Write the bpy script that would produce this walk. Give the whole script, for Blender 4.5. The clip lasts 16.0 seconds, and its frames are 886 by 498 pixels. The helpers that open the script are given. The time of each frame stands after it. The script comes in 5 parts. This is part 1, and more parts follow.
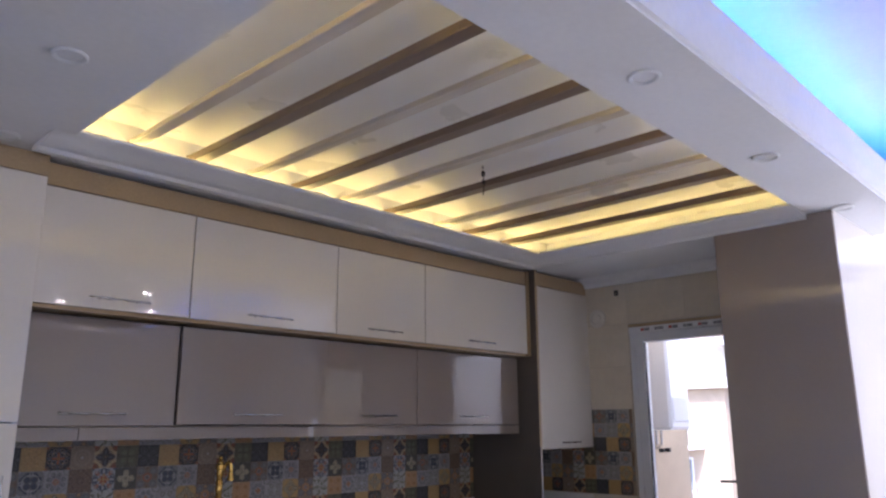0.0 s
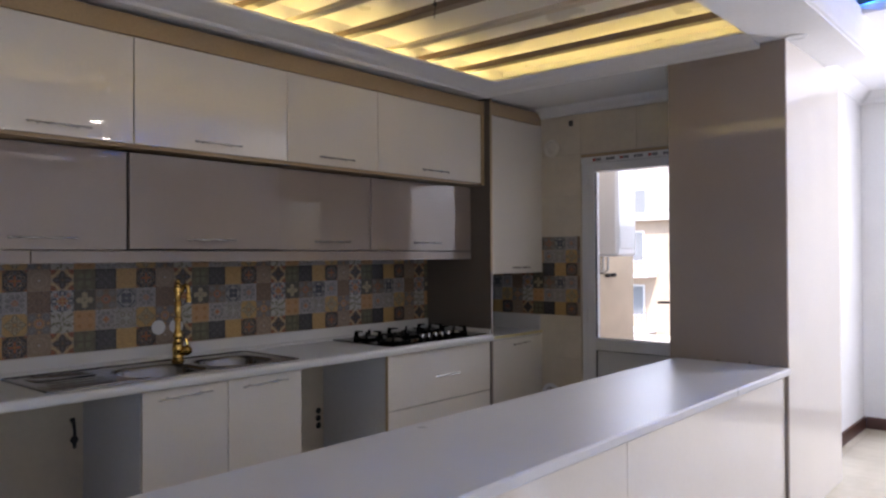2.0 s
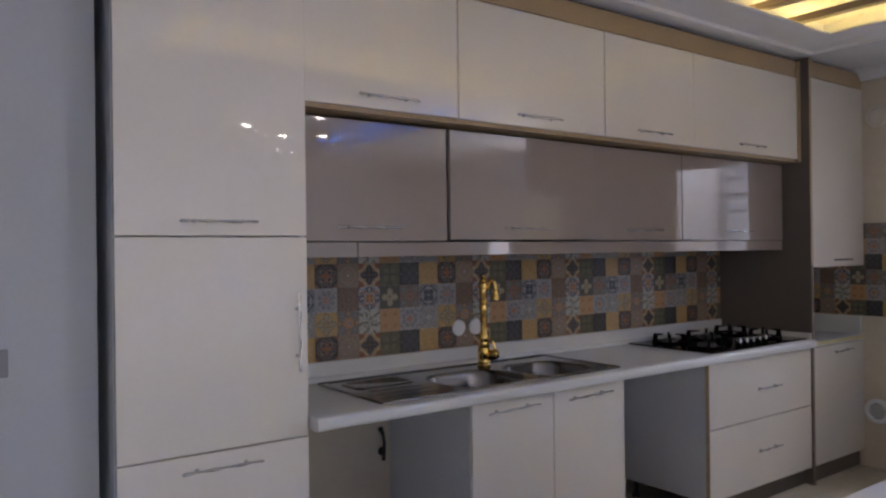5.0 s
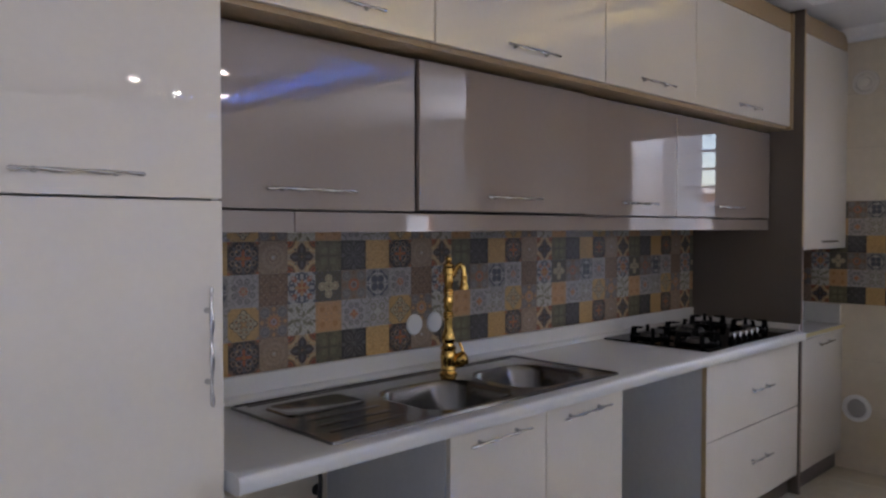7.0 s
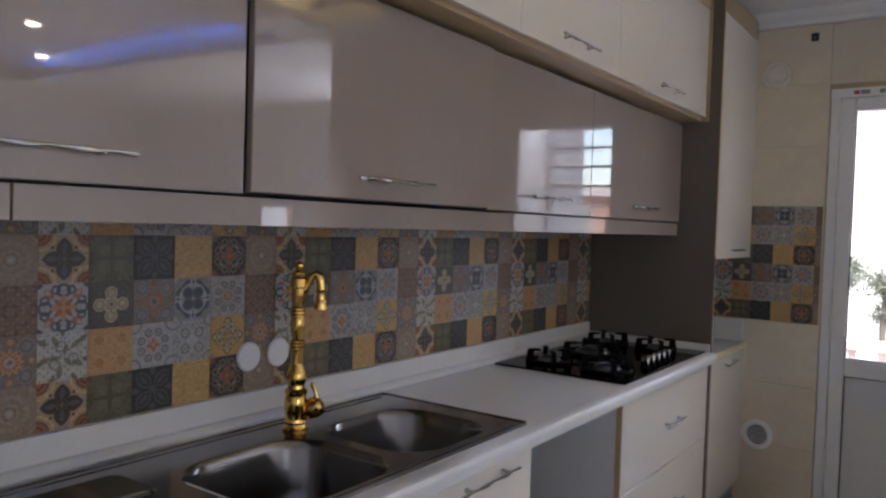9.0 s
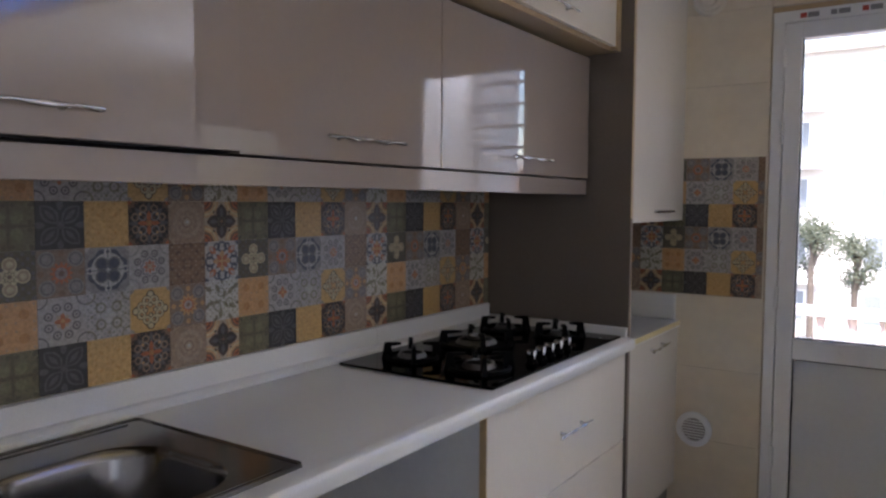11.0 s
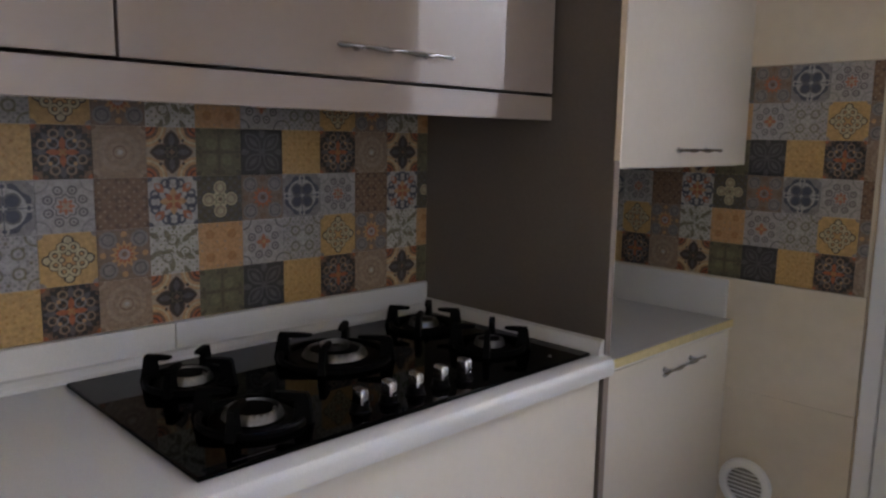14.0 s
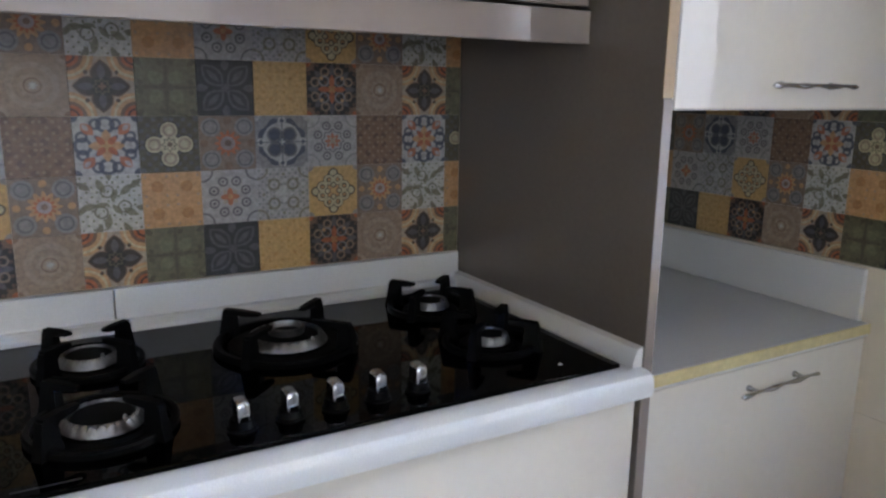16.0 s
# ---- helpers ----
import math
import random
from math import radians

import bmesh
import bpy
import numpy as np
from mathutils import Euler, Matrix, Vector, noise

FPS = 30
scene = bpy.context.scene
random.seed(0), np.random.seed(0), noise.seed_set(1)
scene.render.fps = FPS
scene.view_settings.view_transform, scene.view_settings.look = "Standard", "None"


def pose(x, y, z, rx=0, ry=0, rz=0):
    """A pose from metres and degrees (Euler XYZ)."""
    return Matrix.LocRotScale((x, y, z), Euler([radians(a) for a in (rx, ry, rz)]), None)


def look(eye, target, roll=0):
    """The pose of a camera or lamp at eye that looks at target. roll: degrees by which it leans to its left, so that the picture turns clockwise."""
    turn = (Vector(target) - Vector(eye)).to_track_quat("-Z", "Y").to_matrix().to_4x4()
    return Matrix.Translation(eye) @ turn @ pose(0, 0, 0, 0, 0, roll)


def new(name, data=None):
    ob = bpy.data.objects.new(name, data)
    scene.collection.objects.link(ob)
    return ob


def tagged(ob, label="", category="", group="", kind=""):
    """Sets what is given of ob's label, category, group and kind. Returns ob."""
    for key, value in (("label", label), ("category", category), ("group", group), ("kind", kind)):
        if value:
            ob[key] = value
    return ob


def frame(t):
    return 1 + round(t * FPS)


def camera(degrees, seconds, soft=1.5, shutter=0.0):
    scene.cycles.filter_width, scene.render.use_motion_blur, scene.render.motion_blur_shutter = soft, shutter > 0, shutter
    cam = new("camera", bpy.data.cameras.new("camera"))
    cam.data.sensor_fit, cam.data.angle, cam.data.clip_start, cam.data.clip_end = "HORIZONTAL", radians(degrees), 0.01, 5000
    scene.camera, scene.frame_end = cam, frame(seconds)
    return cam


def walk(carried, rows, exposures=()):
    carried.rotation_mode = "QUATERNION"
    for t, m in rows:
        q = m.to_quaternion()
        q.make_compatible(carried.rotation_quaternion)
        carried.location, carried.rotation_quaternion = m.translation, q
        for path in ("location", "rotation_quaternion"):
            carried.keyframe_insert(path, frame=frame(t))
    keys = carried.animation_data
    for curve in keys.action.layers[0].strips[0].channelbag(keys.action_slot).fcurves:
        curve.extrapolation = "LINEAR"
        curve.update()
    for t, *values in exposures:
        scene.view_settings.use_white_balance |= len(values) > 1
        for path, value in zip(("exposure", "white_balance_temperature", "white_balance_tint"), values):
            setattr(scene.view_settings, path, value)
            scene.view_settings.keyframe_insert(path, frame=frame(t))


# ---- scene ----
cam = camera(61.5, 16.0, soft=2.4)
PATH = [
    (0, (-0.896, -3.601, 1.398), (0.515, -2.262, 1.86), -0.3),
    (0.5, (-0.881, -3.605, 1.391), (0.66, -2.394, 1.789), 0.1),
    (1, (-0.866, -3.603, 1.396), (0.729, -2.423, 1.651), 0.0),
    (1.5, (-0.88, -3.62, 1.391), (0.723, -2.429, 1.505), -0.6),
    (2, (-0.868, -3.674, 1.371), (0.644, -2.365, 1.389), -0.3),
    (2.5, (-0.891, -3.673, 1.328), (0.464, -2.202, 1.356), 0.0),
    (3, (-0.907, -3.596, 1.296), (0.315, -2.014, 1.342), -0.4),
    (3.5, (-0.961, -3.432, 1.296), (0.193, -1.8, 1.336), 0.4),
    (4, (-1.041, -3.2, 1.366), (0.109, -1.564, 1.396), -0.5),
    (6.5, (-0.831, -2.218, 1.365), (0.482, -0.711, 1.311), -0.2),
    (7, (-0.711, -2.031, 1.359), (0.678, -0.593, 1.301), 0.0),
    (7.5, (-0.613, -1.845, 1.358), (0.84, -0.473, 1.274), 1.8),
    (8, (-0.525, -1.639, 1.359), (0.995, -0.342, 1.279), 0.3),
    (8.5, (-0.412, -1.543, 1.358), (1.168, -0.321, 1.261), 0.7),
    (9, (-0.173, -1.518, 1.359), (1.456, -0.358, 1.295), 1.8),
    (9.5, (0.032, -1.533, 1.35), (1.673, -0.392, 1.271), 1.6),
    (12, (1.026, -1.473, 1.311), (2.682, -0.365, 1.139), 0.3),
    (12.5, (1.237, -1.437, 1.311), (2.883, -0.319, 1.106), 0.6),
    (13, (1.426, -1.445, 1.31), (3.034, -0.279, 1.075), -0.8),
    (13.5, (1.645, -1.485, 1.311), (3.136, -0.173, 1.076), 1.4),
    (14, (1.813, -1.485, 1.302), (3.194, -0.068, 1.009), 1.0),
    (14.5, (1.983, -1.423, 1.289), (3.235, 0.099, 0.946), 3.3),
    (15, (2.1, -1.389, 1.287), (3.222, 0.193, 0.799), 2.7),
    (15.5, (2.204, -1.401, 1.285), (3.197, 0.249, 0.746), 2.3),
    (16, (2.334, -1.412, 1.272), (3.317, 0.277, 0.849), 0.9),
]
EXPOSURES = [
    (0.0, 2.5, 6200, 25), (1.0, 2.32, 6400, 23), (1.5, 2.32, 6500, 22), (2.5, 2.34, 7000, 20), (3.5, 2.48, 6850, 22), (6.5, 2.62, 6550, 21), (9.5, 2.93, 6600, 19),
    (12.5, 2.78, 6650, 20), (13.5, 2.94, 6750, 19), (14.5, 3.2, 6950, 18), (15.3, 3.68, 6400, 14), (16.0, 3.8, 6200, 13),
]
walk(cam, [(t, look(eye, target, roll)) for t, eye, target, roll in PATH], EXPOSURES)

# ---- light ----
world = bpy.data.worlds.new("overcast_sky")
scene.world = world
world.use_nodes = True
_wn = world.node_tree
_sky = _wn.nodes.new("ShaderNodeTexSky")
_sky.sky_type, _sky.sun_disc = "NISHITA", False
_sky.sun_elevation, _sky.sun_rotation = radians(52), radians(250)
_wn.links.new(_sky.outputs[0], _wn.nodes["Background"].inputs[0])
_wn.nodes["Background"].inputs[1].default_value = 0.115
sun_data = bpy.data.lights.new("sun", "SUN")
sun_data.energy, sun_data.angle, sun_data.color = 1.5, radians(6), (1.0, 0.95, 0.88)
sun = new("sun", sun_data)
sun.matrix_world = look((-12.0, -5.0, 18.0), (0, 0, 0))


def area_light(name, eye, target, wide, high, watts, colour=(0.80, 0.88, 1.0)):
    data = bpy.data.lights.new(name, "AREA")
    data.shape, data.size, data.size_y, data.energy, data.color = "RECTANGLE", wide, high, watts, colour
    ob = new(name, data)
    ob.matrix_world = look(eye, target)
    return ob


area_light("window_daylight_east", (5.66, -4.05, 1.65), (0, -4.05, 1.65), 1.1, 1.4, 22.5)
area_light("glazed_door_daylight_east", (5.66, -5.88, 0.9), (0, -5.88, 0.9), 0.42, 1.2, 0.8)
# unseen fill lamp, added to brighten the cabinet fronts; no window is known there
area_light("fill_light_south", (-1.2, -8.12, 1.6), (-1.0, 0, 1.2), 1.8, 1.6, 2.6)
area_light("balcony_opening_daylight", (5.19, -1.35, 2.52), (3.4, -1.35, 1.3), 1.4, 0.36, 6.8)

# ---- materials ----


def mat(name, colour, rough=0.5, metal=0.0, spec=0.5, grain=0.0, grain_scale=60.0, stain=0.0, stain_scale=3.0, bump=0.0, coat=0.0, stretch=(1, 1, 1)):
    """A surface with fine grain and broad, faint staining."""
    m = bpy.data.materials.new(name)
    m.use_nodes = True
    nt = m.node_tree
    b = nt.nodes["Principled BSDF"]
    b.inputs["Base Color"].default_value = (*colour, 1)
    b.inputs["Roughness"].default_value = rough
    b.inputs["Metallic"].default_value = metal
    b.inputs["Specular IOR Level"].default_value = spec
    b.inputs["Coat Weight"].default_value = coat
    b.inputs["Coat Roughness"].default_value = 0.03
    co = nt.nodes.new("ShaderNodeTexCoord")
    mp = nt.nodes.new("ShaderNodeMapping")
    mp.inputs["Scale"].default_value = stretch
    nt.links.new(co.outputs["Object"], mp.inputs[0])
    if grain or stain or bump:
        fine = nt.nodes.new("ShaderNodeTexNoise")
        fine.inputs["Scale"].default_value, fine.inputs["Detail"].default_value = grain_scale, 4
        broad = nt.nodes.new("ShaderNodeTexNoise")
        broad.inputs["Scale"].default_value, broad.inputs["Detail"].default_value = stain_scale, 5
        nt.links.new(mp.outputs[0], fine.inputs[0])
        nt.links.new(co.outputs["Object"], broad.inputs[0])
        last = None
        for tex, amount in ((fine, grain), (broad, stain)):
            mix = nt.nodes.new("ShaderNodeMix")
            mix.data_type, mix.blend_type = "RGBA", "MULTIPLY"
            mix.inputs[0].default_value = 1.0
            ramp = nt.nodes.new("ShaderNodeMapRange")
            ramp.inputs[1].default_value, ramp.inputs[2].default_value = 0.3, 0.7
            ramp.inputs[3].default_value, ramp.inputs[4].default_value = 1 - amount, 1 + amount * 0.3
            nt.links.new(tex.outputs[0], ramp.inputs[0])
            if last:
                nt.links.new(last, mix.inputs[6])
            else:
                mix.inputs[6].default_value = (*colour, 1)
            nt.links.new(ramp.outputs[0], mix.inputs[7])
            last = mix.outputs[2]
        nt.links.new(last, b.inputs["Base Color"])
        rr = nt.nodes.new("ShaderNodeMapRange")
        rr.inputs[1].default_value, rr.inputs[2].default_value = 0.3, 0.7
        rr.inputs[3].default_value, rr.inputs[4].default_value = rough * 0.85, min(1, rough * 1.2)
        nt.links.new(broad.outputs[0], rr.inputs[0])
        nt.links.new(rr.outputs[0], b.inputs["Roughness"])
        if bump:
            bp = nt.nodes.new("ShaderNodeBump")
            bp.inputs["Strength"].default_value, bp.inputs["Distance"].default_value = bump, 0.002
            nt.links.new(fine.outputs[0], bp.inputs["Height"])
            nt.links.new(bp.outputs[0], b.inputs["Normal"])
    return m


def glow(name, colour, strength):
    m = mat(name, colour, 0.5)
    b = m.node_tree.nodes["Principled BSDF"]
    b.inputs["Emission Color"].default_value = (*colour, 1)
    b.inputs["Emission Strength"].default_value = strength
    return m


CREAM = mat("cream_high_gloss", (0.76, 0.71, 0.645), 0.03, spec=0.5, grain=0.02, stain=0.05, stain_scale=1.5, coat=0.3)
TAUPE = mat("taupe_high_gloss", (0.30, 0.248, 0.222), 0.022, spec=0.5, grain=0.02, stain=0.06, stain_scale=1.5, coat=0.5)
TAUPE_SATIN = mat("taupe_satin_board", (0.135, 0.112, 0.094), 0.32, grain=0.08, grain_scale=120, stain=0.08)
TAN = mat("tan_edge_board", (0.45, 0.325, 0.19), 0.35, grain=0.1, grain_scale=90, stain=0.08)
CARCASS = mat("grey_white_carcass", (0.62, 0.63, 0.66), 0.45, grain=0.04, stain=0.06)
WORKTOP = mat("white_speckled_worktop", (0.66, 0.66, 0.67), 0.32, grain=0.10, grain_scale=450, stain=0.05, bump=0.04)
UPSTAND = mat("pale_grey_upstand", (0.66, 0.65, 0.64), 0.35, grain=0.06, grain_scale=300, stain=0.06)
WALL_TILE = mat("beige_wall_tile", (0.66, 0.585, 0.475), 0.16, grain=0.04, grain_scale=25, stain=0.08, stain_scale=4)
GROUT = mat("grout", (0.52, 0.47, 0.40), 0.85, grain=0.1)
PLASTER = mat("white_plaster", (0.80, 0.80, 0.82), 0.75, grain=0.03, grain_scale=40, stain=0.04, bump=0.05)
LIVING_WALL = mat("white_wall_paint", (0.82, 0.82, 0.83), 0.55, grain=0.02, stain=0.04, bump=0.05)
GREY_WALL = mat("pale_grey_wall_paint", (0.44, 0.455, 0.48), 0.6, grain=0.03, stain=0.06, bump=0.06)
STRETCH = mat("white_gloss_stretch_ceiling", (0.88, 0.875, 0.87), 0.3, spec=0.4, stain=0.03)
BAR = mat("brown_painted_bar", (0.20, 0.145, 0.115), 0.35, grain=0.15, grain_scale=40, stain=0.1, stretch=(1, 0.1, 1))
PALE_BAR = mat("pale_tan_painted_bar", (0.62, 0.555, 0.48), 0.4, grain=0.10, grain_scale=40, stain=0.1, stretch=(1, 0.1, 1))
FLOOR_TILE = mat("cream_floor_tile", (0.66, 0.60, 0.48), 0.10, grain=0.05, grain_scale=12, stain=0.10, stain_scale=3)
SKIRTING = mat("dark_red_wood_skirting", (0.06, 0.018, 0.012), 0.3, grain=0.2, grain_scale=30)
PVC = mat("white_pvc", (0.74, 0.75, 0.78), 0.3, grain=0.02, stain=0.05)
PVC_PANEL = mat("grey_white_pvc_panel", (0.62, 0.63, 0.65), 0.35, grain=0.03, stain=0.05)
RUBBER = mat("black_rubber", (0.02, 0.02, 0.022), 0.7, grain=0.1)
CHROME = mat("chrome", (0.58, 0.58, 0.59), 0.09, metal=1.0, stain=0.05)
STEEL = mat("brushed_steel", (0.20, 0.192, 0.185), 0.17, metal=1.0, grain=0.12, grain_scale=160, stain=0.08, stretch=(0.05, 1, 1))
GOLD = mat("polished_brass", (0.70, 0.44, 0.125), 0.11, metal=1.0, stain=0.10, stain_scale=20)
BLACK_GLASS = mat("black_glass", (0.0006, 0.0006, 0.0006), 0.03, spec=0.09)
CAST_IRON = mat("black_cast_iron", (0.002, 0.002, 0.002), 0.55, spec=0.06, grain=0.2, grain_scale=200, bump=0.1)
BURNER = mat("aluminium_burner_ring", (0.16, 0.158, 0.155), 0.34, metal=1.0, grain=0.15, grain_scale=150)
PLASTIC = mat("white_plastic", (0.76, 0.77, 0.79), 0.35, stain=0.04)
FLUE = mat("cream_plastic", (0.66, 0.62, 0.55), 0.4, stain=0.05)
DARK_VOID = mat("dark_duct_inside", (0.26, 0.25, 0.25), 0.8, grain=0.1)
YELLOW_LED = glow("warm_yellow_led", (1.0, 0.79, 0.27), 1.9)
BLUE_LED = glow("blue_led", (0.02, 0.22, 1.0), 8.0)
SPOT_GLOW = glow("lit_downlight_lens", (1.0, 0.93, 0.82), 20.0)
YELLOW_GLUE = mat("yellowed_glue_edge", (0.62, 0.53, 0.28), 0.5, grain=0.15, grain_scale=80)
BEIGE_STONE = mat("beige_balcony_tile", (0.58, 0.45, 0.31), 0.35, grain=0.08, grain_scale=8, stain=0.12)
FACADE = mat("pale_stone_facade", (0.60, 0.57, 0.53), 0.8, grain=0.06, grain_scale=2, stain=0.1, stain_scale=0.3)
FACADE_WARM = mat("warm_brick_facade", (0.42, 0.24, 0.17), 0.8, grain=0.1, grain_scale=3, stain=0.1, stain_scale=0.3)
FACADE_PINK = mat("pinkish_stone", (0.60, 0.46, 0.40), 0.8, grain=0.06, grain_scale=4, stain=0.1, stain_scale=0.5)
LEAF = mat("dusty_green_leaves", (0.12, 0.135, 0.085), 0.6, grain=0.25, grain_scale=2.5, stain=0.2)
BARK = mat("grey_brown_bark", (0.14, 0.11, 0.085), 0.85, grain=0.25, grain_scale=20, bump=0.3)
FACADE_TAN = mat("tan_facade", (0.52, 0.42, 0.33), 0.8, grain=0.08, grain_scale=3, stain=0.1, stain_scale=0.3)
DARK_GLASS = mat("dark_window_pane", (0.22, 0.24, 0.26), 0.5, spec=0.2)
ASPHALT = mat("grey_ground", (0.22, 0.21, 0.20), 0.9, grain=0.15, grain_scale=3, stain=0.15, stain_scale=0.2)
PRINT_RED = mat("red_print", (0.45, 0.06, 0.05), 0.5)
PRINT_GREY = mat("grey_print", (0.22, 0.22, 0.24), 0.5)

GLASS = bpy.data.materials.new("clear_glass")
GLASS.use_nodes = True
_g = GLASS.node_tree.nodes["Principled BSDF"]
_g.inputs["Base Color"].default_value = (0.97, 0.98, 0.98, 1)
_g.inputs["Roughness"].default_value = 0.0
_g.inputs["Transmission Weight"].default_value = 1.0
_g.inputs["IOR"].default_value = 1.03

# patterned tiles: motifs drawn from the tile's own square
CELL_COL = {
    "beige": (0.36, 0.265, 0.19), "beige2": (0.47, 0.39, 0.30), "beige3": (0.42, 0.325, 0.245), "dark": (0.040, 0.036, 0.036),
    "orange": (0.62, 0.36, 0.17), "orange2": (0.50, 0.25, 0.09), "ochre": (0.62, 0.40, 0.165), "ochre2": (0.52, 0.30, 0.10),
    "olive": (0.175, 0.158, 0.098), "olive2": (0.115, 0.104, 0.068), "navy": (0.050, 0.048, 0.050), "slate": (0.135, 0.132, 0.138),
    "grey": (0.46, 0.435, 0.425), "grey2": (0.29, 0.28, 0.28), "grey3": (0.52, 0.50, 0.48), "white": (0.60, 0.58, 0.53),
    "cream": (0.64, 0.56, 0.36), "red": (0.50, 0.15, 0.06), "blue": (0.06, 0.075, 0.115), "brown": (0.25, 0.155, 0.10),
    "brown2": (0.16, 0.10, 0.07), "brown3": (0.27, 0.20, 0.155), "green": (0.215, 0.205, 0.125),
}
